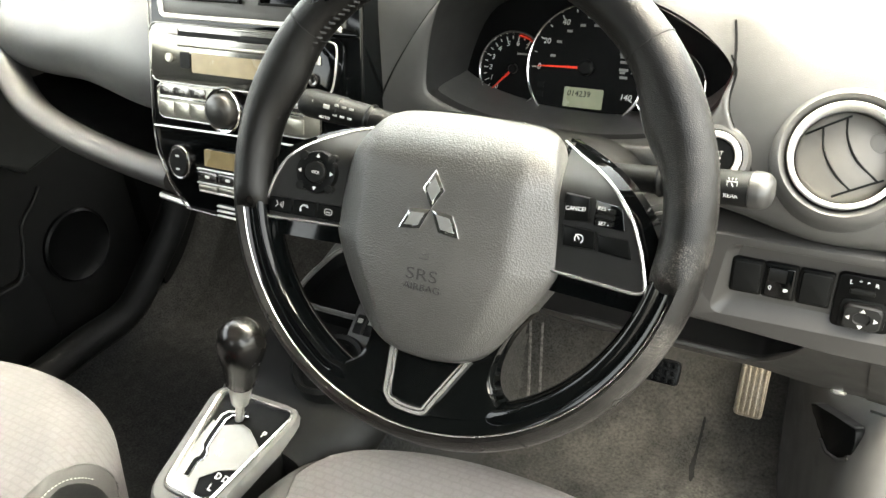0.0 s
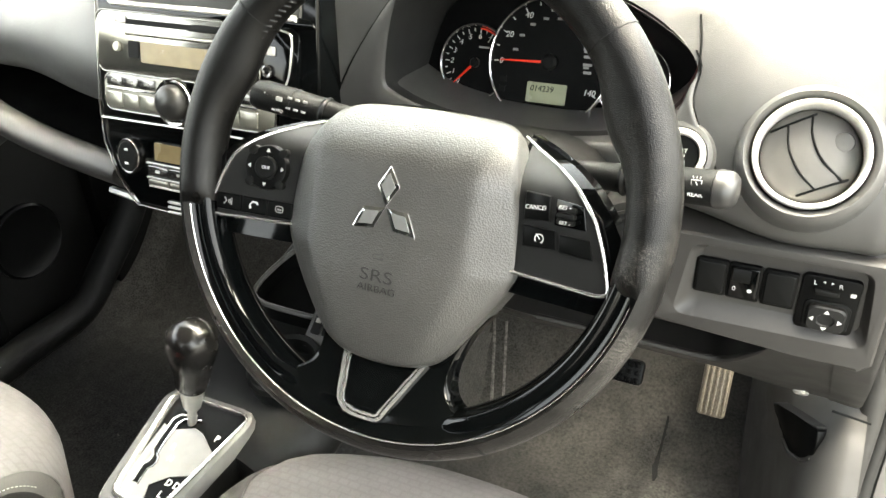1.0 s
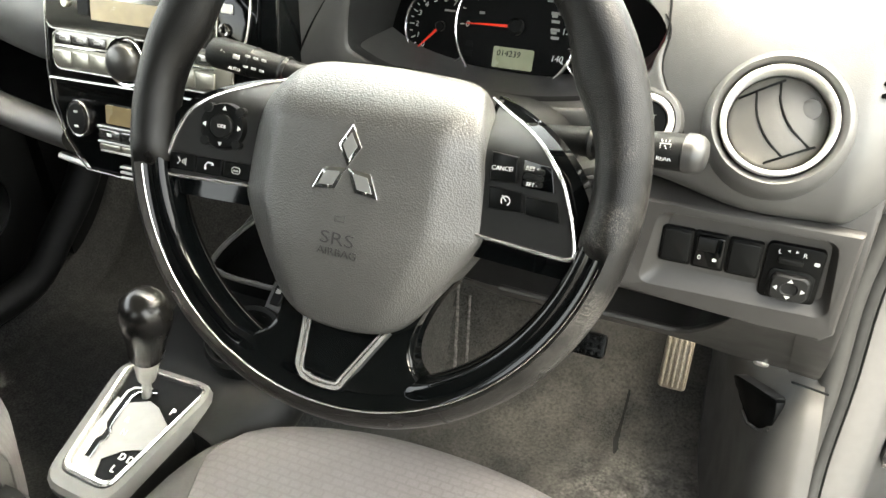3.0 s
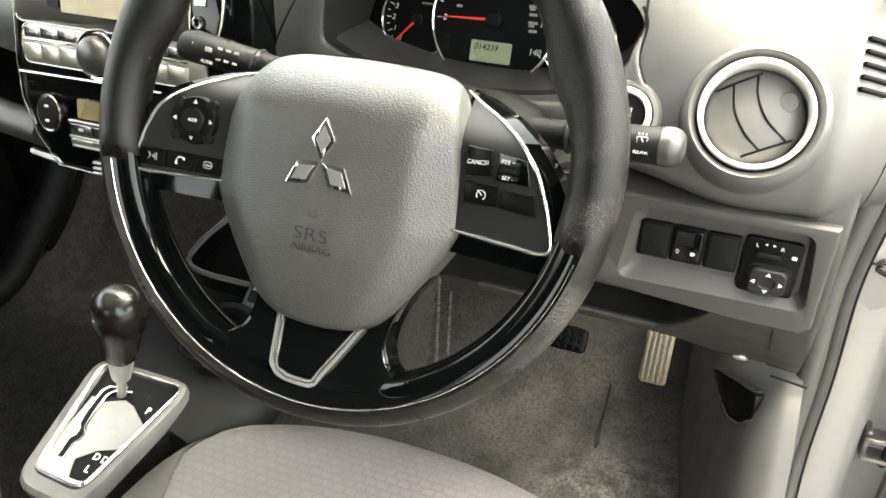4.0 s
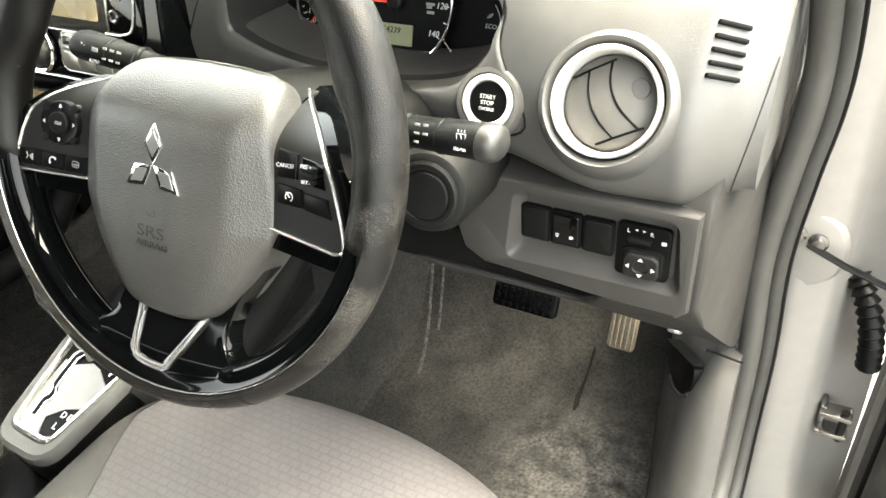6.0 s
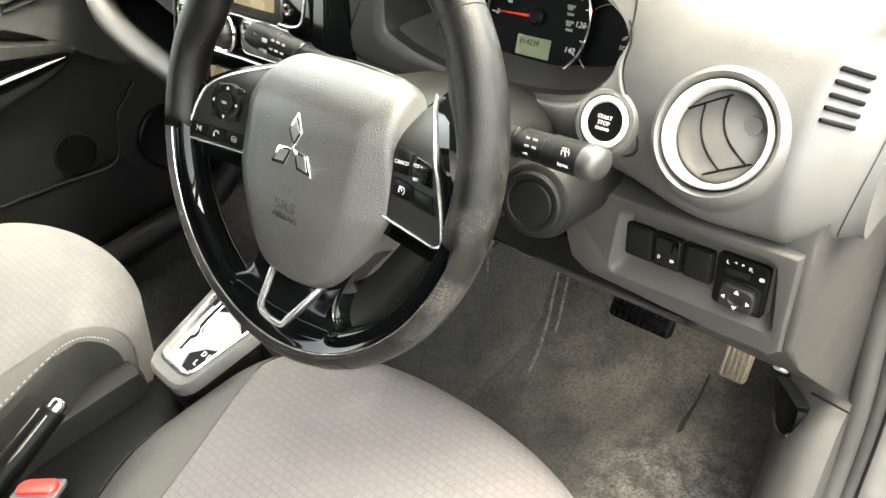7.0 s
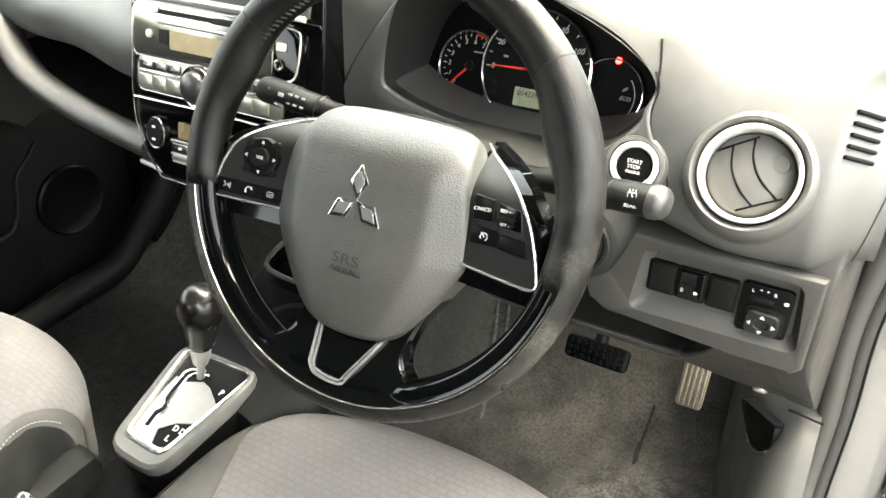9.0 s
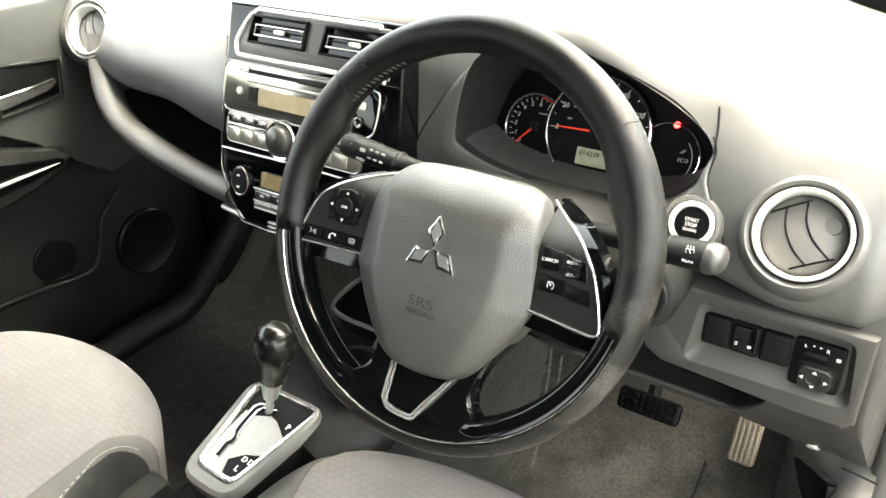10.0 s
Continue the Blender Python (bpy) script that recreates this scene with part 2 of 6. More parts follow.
CARPET = material("grey_carpet", (0.0095, 0.0098, 0.0096), 0.95, spread=0.4, scale=300, bump=0.35, bump_scale=380, big=42, blot=0.35, spec=0.15, second=(0.019, 0.0194, 0.0189))
cw = CARPET.node_tree
cco = cw.nodes.new("ShaderNodeTexCoord")
csh = cw.nodes["Principled BSDF"]


def carpet_noise(sc, lo, hi, detail=5):
    nz = cw.nodes.new("ShaderNodeTexNoise")
    nz.inputs["Scale"].default_value, nz.inputs["Detail"].default_value = sc, detail
    cw.links.new(cco.outputs["Object"], nz.inputs["Vector"])
    mr = cw.nodes.new("ShaderNodeMapRange")
    mr.inputs["From Min"].default_value, mr.inputs["From Max"].default_value = lo, hi
    cw.links.new(nz.outputs["Fac"], mr.inputs["Value"])
    return mr.outputs[0]


def carpet_product(*facs):
    out = facs[0]
    for f in facs[1:]:
        m = cw.nodes.new("ShaderNodeMath")
        m.operation = "MULTIPLY"
        cw.links.new(out, m.inputs[0])
        cw.links.new(f, m.inputs[1])
        out = m.outputs[0]
    return out


def carpet_spot(x, y, inner, outer):
    d = cw.nodes.new("ShaderNodeVectorMath")
    d.operation = "DISTANCE"
    d.inputs[1].default_value = (x * K, y * K, 0.03)
    cw.links.new(cco.outputs["Object"], d.inputs[0])
    mr = cw.nodes.new("ShaderNodeMapRange")
    mr.inputs["From Min"].default_value, mr.inputs["From Max"].default_value = outer * K, inner * K
    cw.links.new(d.outputs["Value"], mr.inputs["Value"])
    return mr.outputs[0]


# dust trodden into the driver's side, doorway light painted in, palest near the door
for fac, lit_dust in ((carpet_product(carpet_spot(0.06, 0.36, 0.14, 0.34), carpet_noise(14, 0.22, 0.60), carpet_noise(180, 0.12, 0.78, 9)), (0.060, 0.0555, 0.049)), (carpet_product(carpet_spot(0.165, 0.30, 0.04, 0.16), carpet_noise(30, 0.30, 0.62), carpet_noise(200, 0.25, 0.78, 9)), (0.24, 0.225, 0.20))):
    mx = cw.nodes.new("ShaderNodeMix")
    mx.data_type = "RGBA"
    cw.links.new(fac, mx.inputs["Factor"])
    cw.links.new(csh.inputs["Base Color"].links[0].from_socket, mx.inputs[6])
    mx.inputs[7].default_value = (*lit_dust, 1)
    cw.links.new(mx.outputs[2], csh.inputs["Base Color"])
SCUFF = material("scuffed_carpet", (0.052, 0.050, 0.046), 0.95, spread=0.6, scale=160, bump=0.8, bump_scale=500)
TIPG = material("stalk_tip_grey", (0.015, 0.015, 0.0146), 0.45)
FABRIC = material("seat_fabric", (0.0735, 0.0700, 0.0712), 0.9, spread=0.08, scale=500, bump=0.5, bump_scale=900)
wv = FABRIC.node_tree
wco = wv.nodes.new("ShaderNodeTexCoord")
wbr = wv.nodes.new("ShaderNodeTexBrick")
wbr.inputs["Scale"].default_value = 1.0
wbr.inputs["Brick Width"].default_value, wbr.inputs["Row Height"].default_value, wbr.inputs["Mortar Size"].default_value = 0.0130, 0.0092, 0.0022
wbr.inputs["Mortar Smooth"].default_value = 1.0
wbr.inputs["Color1"].default_value, wbr.inputs["Color2"].default_value, wbr.inputs["Mortar"].default_value = (1, 1, 1, 1), (0.93, 0.92, 0.92, 1), (0.81, 0.79, 0.80, 1)
wv.links.new(wco.outputs["Object"], wbr.inputs["Vector"])
wmul = wv.nodes.new("ShaderNodeMix")
wmul.data_type, wmul.blend_type = "RGBA", "MULTIPLY"
wmul.inputs["Factor"].default_value = 1
wsh = wv.nodes["Principled BSDF"]
wv.links.new(wsh.inputs["Base Color"].links[0].from_socket, wmul.inputs[6])
wv.links.new(wbr.outputs["Color"], wmul.inputs[7])
wv.links.new(wmul.outputs[2], wsh.inputs["Base Color"])
BOLSTER = material("seat_bolster_fabric", (0.041, 0.0405, 0.039), 0.8, spec=0.2, spread=0.07, scale=500, bump=0.4, bump_scale=900)
THREAD = material("pale_thread", (0.2, 0.195, 0.185), 0.8, spread=0.1)
PEDAL = material("worn_pedal_metal", (0.20, 0.165, 0.12), 0.5, 0.3, spread=0.2, scale=200)
HEAD = material("headliner", (0.14, 0.137, 0.13), 0.95, spread=0.05, bump=0.3)
ASPHALT = material("asphalt", (0.09, 0.09, 0.088), 0.9, spread=0.3, scale=30, bump=0.5, bump_scale=200)

# ---- steering wheel ----
TIP = radians(24)
WU, WW, WN = Vector((1, 0, 0)), Vector((0, math.sin(TIP), math.cos(TIP))), Vector((0, -math.cos(TIP), math.sin(TIP)))
WM = Matrix.Identity(4)
for i, v in enumerate((WU, WW, WN)):
    WM.col[i][:3] = v
WM.translation = (0, 0, 0.6)
RIM, TUBE = 0.1428, 0.0138


def wheel_at(u, w, n, turn=0):
    return WM @ Matrix.Translation((u, w, n)) @ Matrix.Rotation(turn, 4, "Z")


def rim_ring(deg, grow=0.0, k=20):
    """Section of the rim at an angle, with the thumb rests swelling inwards."""
    a = radians(deg)
    side = min(abs((deg - 25 + 180) % 360 - 180), abs((deg - 155 + 180) % 360 - 180))
    swell = 0.0070 * math.exp(-(side / 10) ** 2)
    low = step(190, 196, deg) * (1 - step(344, 350, deg))
    out = []
    for j in range(k):
        f = 2 * math.pi * j / k
        c, s = math.cos(f), math.sin(f)
        r = RIM + (TUBE + grow) * c - (swell if c < 0 else 0) * c * c
        h = (TUBE * 1.10 + grow) * s - 0.001
        if low > 0 and r < 0.1462 and s > -0.5:
            h += (min(h, -0.003 if c > -0.6 else -0.006) - h) * low
            r = max(r, RIM - TUBE + 0.004 * low)
        out.append(WM @ Vector((r * math.cos(a), r * math.sin(a), h)))
    return out


wheel = thing("steering_wheel", (0, 0, 0.42), "black leather steering wheel with grey airbag cover and glossy spokes", "steering wheel")
rim = part("rim", loft([rim_ring(d) for d in range(0, 360, 3)], True, False, True), LEATHER, wheel, "worn black grained leather rim")
for d in (140.5, 41.3, 299.7):
    part("seam", loft([rim_ring(d + e, 0.0004) for e in (-0.22, -0.08, 0.08, 0.22)], True, True), FACED, rim)
for i in range(26):
    a = radians(119 + i * 1.9)
    ri = RIM - TUBE * 0.985
    c = WM @ Vector((ri * math.cos(a), ri * math.sin(a), 0.0042))
    part("stitch", block(0, 0, 0, 0.0045, 0.0016, 0.0016, 0.0005, axes(c, WU * math.cos(a) + WN * 0.8, WN)), LEATHER, rim)

# airbag cover: rings from the middle to the edge and back
half = [(0, 0.0492), (0.030, 0.0482), (0.047, 0.0463), (0.0575, 0.0418), (0.0625, 0.0335), (0.0680, 0.0185), (0.0725, 0.0), (0.0762, -0.022), (0.0778, -0.034), (0.0725, -0.0450), (0.0635, -0.0600), (0.053, -0.0765), (0.0435, -0.0905), (0.034, -0.0985), (0.018, -0.1030), (0, -0.1045)]
pad_line = [(u - 0.002, w) for u, w in spline(half + [(-u, w) for u, w in half[-2:0:-1]], 5, True)]
PC = (-0.002, -0.022)


def pad_n(u, w):
    """Height of the cover: domed, falling to the top corners, with a soft facet down each side."""
    v = abs(u - PC[0])
    crease = 0.0500 + 0.10 * max(0.0, w - 0.012) - 0.42 * max(0.0, -0.040 - w)
    q = (v - crease) / 0.0013
    facet = 0.0013 * (q if q > 30 else math.log1p(math.exp(q)))
    top = max(0.0, w - 0.004) / 0.045
    low = max(0.0, -0.045 - w) / 0.06
    return 0.0085 - 0.0420 * top ** 2.2 - 0.0110 * low ** 2 - 0.0030 * (v / 0.05) ** 2 - 0.42 * facet


def pad_ring(f, drop, low=None):
    out = []
    for u, w in pad_line:
        a, b = PC[0] + (u - PC[0]) * f, PC[1] + (w - PC[1]) * f
        out.append(WM @ Vector((a, b, pad_n(a, b) - drop if low is None else low)))
    return out


PAD_RINGS = [(0.97, 0, -0.045), (1.0, 0, -0.034)] + [(1.0, 0.0070, None), (0.998, 0.0042, None), (0.990, 0.0020, None), (0.975, 0.0008, None), (0.955, 0.0, None)] + [(f, 0.0, None) for f in np.linspace(0.93, 0.05, 24)]
cover = part("airbag_cover", loft([pad_ring(*r) for r in PAD_RINGS]), PAD, wheel, "grey grained vinyl airbag cover", angle=60)
# emblem of three plain lozenges
for tip, s in (((0, 0.0235), 1), ((-0.0205, -0.0145), 1), ((0.0205, -0.0145), 1)):
    d = Vector(tip)
    e = Vector((-d.y, d.x)).normalized() * 0.0072
    quad = [(0, 0), (d.x / 2 - e.x, d.y / 2 - e.y), (d.x, d.y), (d.x / 2 + e.x, d.y / 2 + e.y)]
    part("emblem_lozenge", solid(quad, 0, 0.0022, 0.0008, 2, wheel_at(-0.002, -0.0095, 0.0072)), CHROME, cover, "chrome lozenge")
    mid = (d.x / 2, d.y / 2)
    small = [(mid[0] + (x - mid[0]) * 0.62, mid[1] + (y - mid[1]) * 0.62) for x, y in quad]
    part("emblem_face", solid(small, 0, 0.0003, 0, 1, wheel_at(-0.002, -0.0095, 0.0094)), EMBLEM, cover)
part("embossed_lettering", letters("SRS", 0.0100, wheel_at(-0.003, -0.0500, 0.0082) @ Matrix.Diagonal((1.45, 1, 1, 1)), 0.0004), EMBOSS_SHADE, cover)
part("embossed_lettering", letters("AIRBAG", 0.0058, wheel_at(-0.002, -0.0575, 0.0081) @ Matrix.Diagonal((1.25, 1, 1, 1)), 0.0004), EMBOSS_SHADE, cover)
part("horn_mark", tube([wheel_at(-0.003, -0.0385, 0.0084) @ Vector(p) for p in ((-0.003, 0.0012, 0), (0.0, 0.0012, 0), (0.003, 0.0024, 0), (0.003, -0.0012, 0), (-0.003, -0.0012, 0))], 0.00035, 5, True, 1, WN), EMBOSS_SHADE, cover)


def bend(bm, fn):
    for v in bm.verts:
        p = WM.inverted() @ v.co
        v.co = WM @ Vector((p.x, p.y, p.z + fn(p.x, p.y)))
    return bm


# gloss lower trim: a ring round the lower rim and a block under the cover
def ring_section(deg):
    a = radians(deg)
    prof = [(0.1330, -0.0150), (0.1304, -0.0120), (0.1296, -0.0070), (0.1298, -0.0030), (0.1308, 0.0020), (0.1322, 0.0058), (0.1336, 0.0076), (0.1350, 0.0080), (0.1372, 0.0068), (0.1400, 0.0060), (0.1430, 0.0078), (0.1440, 0.0090), (0.1440, 0.0), (0.1420, -0.010)]
    low = [-0.0150, -0.0120, -0.0070, -0.0030, -0.0006, 0.0012, 0.0024, 0.0034, 0.0044, 0.0056, 0.0074, 0.0086, 0.0, -0.010]
    b = 1 - step(20, 29, abs(deg + 90))
    return [WM @ Vector((r * math.cos(a), r * math.sin(a), n + (m - n) * b)) for (r, n), m in zip(prof, low)]


BLOCK_ROWS = [(0.060, -0.064, -0.085, -0.020), (0.050, -0.080, -0.095, -0.015), (0.0450, -0.095, -0.105, -0.0100), (0.0450, -0.106, -0.1135, -0.0055), (0.0490, -0.1145, -0.1205, -0.0020), (0.0560, -0.1190, -0.1265, 0.0012), (0.0640, -0.1215, -0.1355, 0.0034)]


def trim_shell():
    rings = loft([ring_section(d) for d in np.linspace(-171, -9, 90)])
    rows = []
    for e, we, wm_, n in spline(BLOCK_ROWS, 5):
        row = []
        for q, drop in ((-1.0, 0.016), (-1.0, 0.007), (-0.985, 0.002), *[(v, 0.0) for v in np.linspace(-0.955, 0.955, 23)], (0.985, 0.002), (1.0, 0.007), (1.0, 0.016)):
            row.append(WM @ Vector((e * q, we + (wm_ - we) * (1 - q * q), n - drop + 0.0015 * (1 - q * q))))
        rows.append(row)
    return merge(rings, loft(rows, False, False))


shell = trim_shell()
shell_tree = BVHTree.FromBMesh(shell)


def trim_dish(u, w):
    """Height of the lower trim over the wheel's plane."""
    hit = shell_tree.ray_cast(WM @ Vector((u, w, 0.1)), -WN)
    return (WM.inverted() @ hit[0]).z if hit[0] is not None else -0.018


# highlight on the gloss trim's outer edge, drawn as a bright tube
edge_line = [WM @ Vector((0.1450 * math.cos(radians(d)), 0.1450 * math.sin(radians(d)), 0.0090)) for d in np.linspace(-168, -12, 60)]
part("trim_edge_highlight", tube(edge_line, 0.0005, 6, False, 1, WN), BRIGHT, wheel, "thin painted highlight line beside the leather")
part("lower_trim", shell, GLOSS, wheel, "gloss black lower spoke trim", angle=50)
def v_path(inset):
    """Open V with rounded feet, set in from the outer edge."""
    c = [(-0.0285 + inset * 1.02, -0.090), (-0.0215 + inset, -0.1240), (-0.0190 + inset * 0.95, -0.1300), (-0.0135 + inset * 0.5, -0.1348 + inset), (-0.0070, -0.1362 + inset), (0.0060 - inset * 0.2, -0.1362 + inset), (0.0105 - inset * 0.6, -0.1338 + inset * 0.9), (0.0135 - inset, -0.1290 + inset * 0.5), (0.0345 - inset * 1.15, -0.090)]
    return spline(c, 6)


def v_strip(a, b, h):
    return bend(solid(v_path(a) + v_path(b)[::-1], -0.002, h, 0.0006, 2, wheel_at(0, 0, 0)), trim_dish)


accent = part("chrome_accent", v_strip(0.0, 0.0021, 0.0022), BRIGHT, wheel, "chrome V-shaped accent")
part("accent_line", v_strip(0.0029, 0.0041, 0.0016), BRIGHT, accent)


# spoke switch panels
def spoke_n(u, w):
    """Height of the spoke panels: falling towards the cover and, steeply, over the top."""
    return 0.0095 - 38.0 * max(0.0, w - 0.004) ** 2 - 0.20 * max(0.0, 0.122 - abs(u + 0.002))


def mirror(pts, s):
    return [(s * u - 0.002, w) for u, w in (pts if s > 0 else pts[::-1])]


panel_line = [(0.0530, 0.0400), (0.0620, 0.0364), (0.0725, 0.0322), (0.0820, 0.0284), (0.0905, 0.0243), (0.0980, 0.0200), (0.1045, 0.0152), (0.1105, 0.0095), (0.1160, 0.0030), (0.1205, -0.0060), (0.1245, -0.016), (0.1285, -0.0305), (0.1270, -0.0340), (0.1225, -0.0352), (0.072, -0.0335)]
frame_line = [(0.0520, 0.0425), (0.0640, 0.0390), (0.0760, 0.0350), (0.0870, 0.0308), (0.0970, 0.0262), (0.1060, 0.0212), (0.1140, 0.0155), (0.1210, 0.0090), (0.1280, 0.0), (0.134, -0.014), (0.1405, -0.0375), (0.130, -0.046), (0.066, -0.044)]


def spoke_plate(line, low, top, s, inner):
    """Curved plate out to a line, its inner edge tucked under the cover."""
    pts = spline(line, 4)
    rings = []
    for w in list(np.linspace(pts[0][1], 0.004, 12)) + list(np.linspace(-0.003, pts[-1][1], 7)):
        out = next((a[0] + (b[0] - a[0]) * (a[1] - w) / max(1e-6, a[1] - b[1]) for a, b in zip(pts, pts[1:]) if b[1] <= w <= a[1]), pts[-1][0])
        us = [inner(w) + (out - inner(w)) * k / 6 for k in range(7)]
        row = [(s * u - 0.002, w) for u in us]
        rings.append([WM @ Vector((u, v, top + spoke_n(u, v))) for u, v in row] + [WM @ Vector((u, v, low + spoke_n(u, v))) for u, v in row[::-1]])
    bm = loft(rings)
    bmesh.ops.recalc_face_normals(bm, faces=bm.faces)
    return bm


def tuck(w):
    return 0.0705 - 0.06 * max(0.0, w + 0.03) - 7.5 * max(0.0, w - 0.008) ** 2


for s in (1, -1):
    part("spoke_frame", spoke_plate(frame_line[:-1], -0.03, -0.0115, s, lambda w: tuck(w) - 0.004), GLOSS, wheel, "gloss black spoke surround")
    sp = part("switch_panel", spoke_plate(panel_line[:-2], -0.02, -0.0085, s, tuck), FACED, wheel, "matt black switch panel")
    path = [(*p, -0.0078 + spoke_n(*p)) for p in mirror(spline(panel_line[:-1], 3) + panel_line[-1:], s)]
    part("chrome_edge", tube([WM @ Vector(p) for p in path], 0.0011, 8, False, 1, WN), BRIGHT, sp, "thin chrome edging")


def button(bm_line, n0, n1, mat, parent, name="button", bevel=0.0006, label=""):
    return part(name, bend(solid(bm_line, n0, n1, bevel, 2, wheel_at(0, 0, 0)), spoke_n), mat, parent, label)


right_panel = [o for o in wheel.children if o.name.startswith("switch_panel")][0]
left_panel = [o for o in wheel.children if o.name.startswith("switch_panel")][1]
button([(0.0722, 0.0118), (0.0739, -0.0034), (0.0893, -0.0020), (0.0875, 0.0112)], -0.0085, -0.0066, BLACK, right_panel)
button([(0.0905, 0.0105), (0.0917, -0.0034), (0.1108, -0.0036), (0.1070, 0.0090)], -0.0085, -0.0078, GLOSS, right_panel)
for k in range(3):
    button(rrect(0.0105, 0.0030, 0.001, 2, 0.0985, 0.0025 + (k - 1) * 0.0032), -0.0085, -0.0048 + (0.001 if k == 1 else 0), DARK, right_panel, "thumb_wheel")
button([(0.0741, -0.0064), (0.0755, -0.0178), (0.0948, -0.0165), (0.0930, -0.0066)], -0.0085, -0.0068, BLACK, right_panel)
button([(0.0957, -0.0080), (0.0972, -0.0170), (0.1165, -0.0176), (0.1130, -0.0078)], -0.0085, -0.0068, BLACK, right_panel)
part("lettering", letters("CANCEL", 0.0033, wheel_at(0.0806, 0.0040, spoke_n(0.0806, 0.004) - 0.0064, 0.06), 0.0001), WHITE, right_panel)
part("lettering", letters("RES +", 0.0030, wheel_at(0.0975, 0.0068, spoke_n(0.0975, 0.0068) - 0.0043), 0.0001, 0.15), WHITE, right_panel)
part("lettering", letters("SET -", 0.0028, wheel_at(0.0985, -0.0012, spoke_n(0.0985, -0.0012) - 0.0043), 0.0001, 0.15), WHITE, right_panel)
part("cruise_symbol", merge(tube([wheel_at(0, 0, 0) @ Vector((0.0850 + 0.0024 * math.cos(radians(d)), -0.0122 + 0.0024 * math.sin(radians(d)), spoke_n(0.085, -0.012) - 0.0064)) for d in range(-60, 240, 20)], 0.0003, 5, False, 1, WN), tube([WM @ Vector((0.0828, -0.0098, spoke_n(0.085, -0.012) - 0.0064)), WM @ Vector((0.0854, -0.0124, spoke_n(0.085, -0.012) - 0.0064))], 0.0003, 5)), WHITE, right_panel)
pod = part("menu_dial", bend(lathe([(0.0140, -0.012), (0.0140, -0.0070), (0.0132, -0.0053), (0.0122, -0.0058), (0.0078, -0.0060), (0.0076, -0.0065)], 36, wheel_at(-0.0945, -0.0010, 0)), spoke_n), BLACK, left_panel, "round menu dial")
for k in range(4):
    a = radians(45 + 90 * k)
    part("dial_notch", bend(lathe([(0.0028, -0.010), (0.0028, -0.0052), (0.0015, -0.0048)], 16, wheel_at(-0.0945 + 0.0138 * math.cos(a), -0.0010 + 0.0138 * math.sin(a), 0)), spoke_n), DARK, pod)
part("mode_button", bend(lathe([(0.0070, -0.010), (0.0070, -0.0048), (0.0063, -0.0042)], 28, wheel_at(-0.0945, -0.0010, 0)), spoke_n), DARK, pod)
part("lettering", letters("MODE", 0.0028, wheel_at(-0.0945, -0.0010, spoke_n(-0.0945, -0.001) - 0.0039), 0.0001), WHITE, pod)
for dx, dy in ((0, 0.0105), (-0.0108, 0), (0.0108, 0), (0, -0.0105)):
    part("arrow", solid([(-0.0014, -0.001), (0.0014, -0.001), (0, 0.0014)], 0, 0.0002, 0, 1, wheel_at(-0.0945 + dx, -0.0010 + dy, -0.0054 + spoke_n(-0.0945 + dx, dy - 0.001), math.atan2(-dx, dy) if dy >= 0 else math.pi)), WHITE, pod)
for k in range(3):
    cx = -0.1180 + k * 0.0172
    button(rrect(0.0165, 0.0105, 0.0012, 3, cx, -0.0262), -0.0085, -0.0070, BLACK, left_panel)
    at = wheel_at(cx, -0.0258, spoke_n(cx, -0.0258) - 0.0066)
    if k == 0:
        sym = merge(tube([at @ Vector(p) for p in ((-0.0030, -0.0020, 0), (-0.0012, 0.0, 0), (-0.0028, 0.0022, 0))], 0.0004, 5, False, 1, WN), *[tube([at @ Vector((0.0006 + 0.0012 * i, -0.0010 - 0.0006 * i, 0)), at @ Vector((0.0006 + 0.0012 * i, 0.0010 + 0.0006 * i, 0))], 0.0003, 5, False, 1, WN) for i in range(3)])
        part("voice_symbol", sym, GREYP, left_panel)
    elif k == 1:
        part("phone_symbol", tube([at @ Vector((dx, dy, 0)) for dx, dy in ((-0.0024, -0.0024), (-0.0026, 0.0002), (-0.0008, 0.0020), (0.0026, 0.0018), (0.0028, 0.0006))], [0.0010, 0.0005, 0.0005, 0.0006, 0.0010], 6, False, 0.5, WN), WHITE, left_panel)
    else:
        part("phone_symbol", merge(tube([at @ Vector((x, y, 0)) for x, y in rrect(0.0056, 0.0036, 0.0014, 3)], 0.0004, 5, True, 1, WN), tube([at @ Vector((-0.0014, -0.0002, 0)), at @ Vector((0.0014, -0.0002, 0))], 0.0006, 5, False, 1, WN)), GREYP, left_panel)


# column shroud behind the wheel
def yz_ring(y, cx, cz, hx, hz, k=24, sq=3.0):
    out = []
    for j in range(k):
        a = 2 * math.pi * j / k
        c, s = math.cos(a), math.sin(a)
        out.append((cx + hx * math.copysign(abs(c) ** (2 / sq), c), y, cz + hz * math.copysign(abs(s) ** (2 / sq), s)))
    return out


column = thing("steering_column", (0, 0.12, 0.42), "dark grey plastic steering column shroud with two stalks", "column")
shroud = part("shroud", loft([yz_ring(0.045, 0.005, 0.562, 0.060, 0.040), yz_ring(0.06, 0.006, 0.556, 0.072, 0.050), yz_ring(0.10, 0.008, 0.545, 0.080, 0.052), yz_ring(0.16, 0.008, 0.530, 0.078, 0.050), yz_ring(0.24, 0.005, 0.505, 0.07, 0.045)]), CONSOLE, column)
hub = part("hub_cone", loft([yz_ring(0.026, 0, 0.580, 0.042, 0.036, 24, 2), yz_ring(0.05, 0, 0.566, 0.045, 0.036, 24, 2)]), DARK, column)
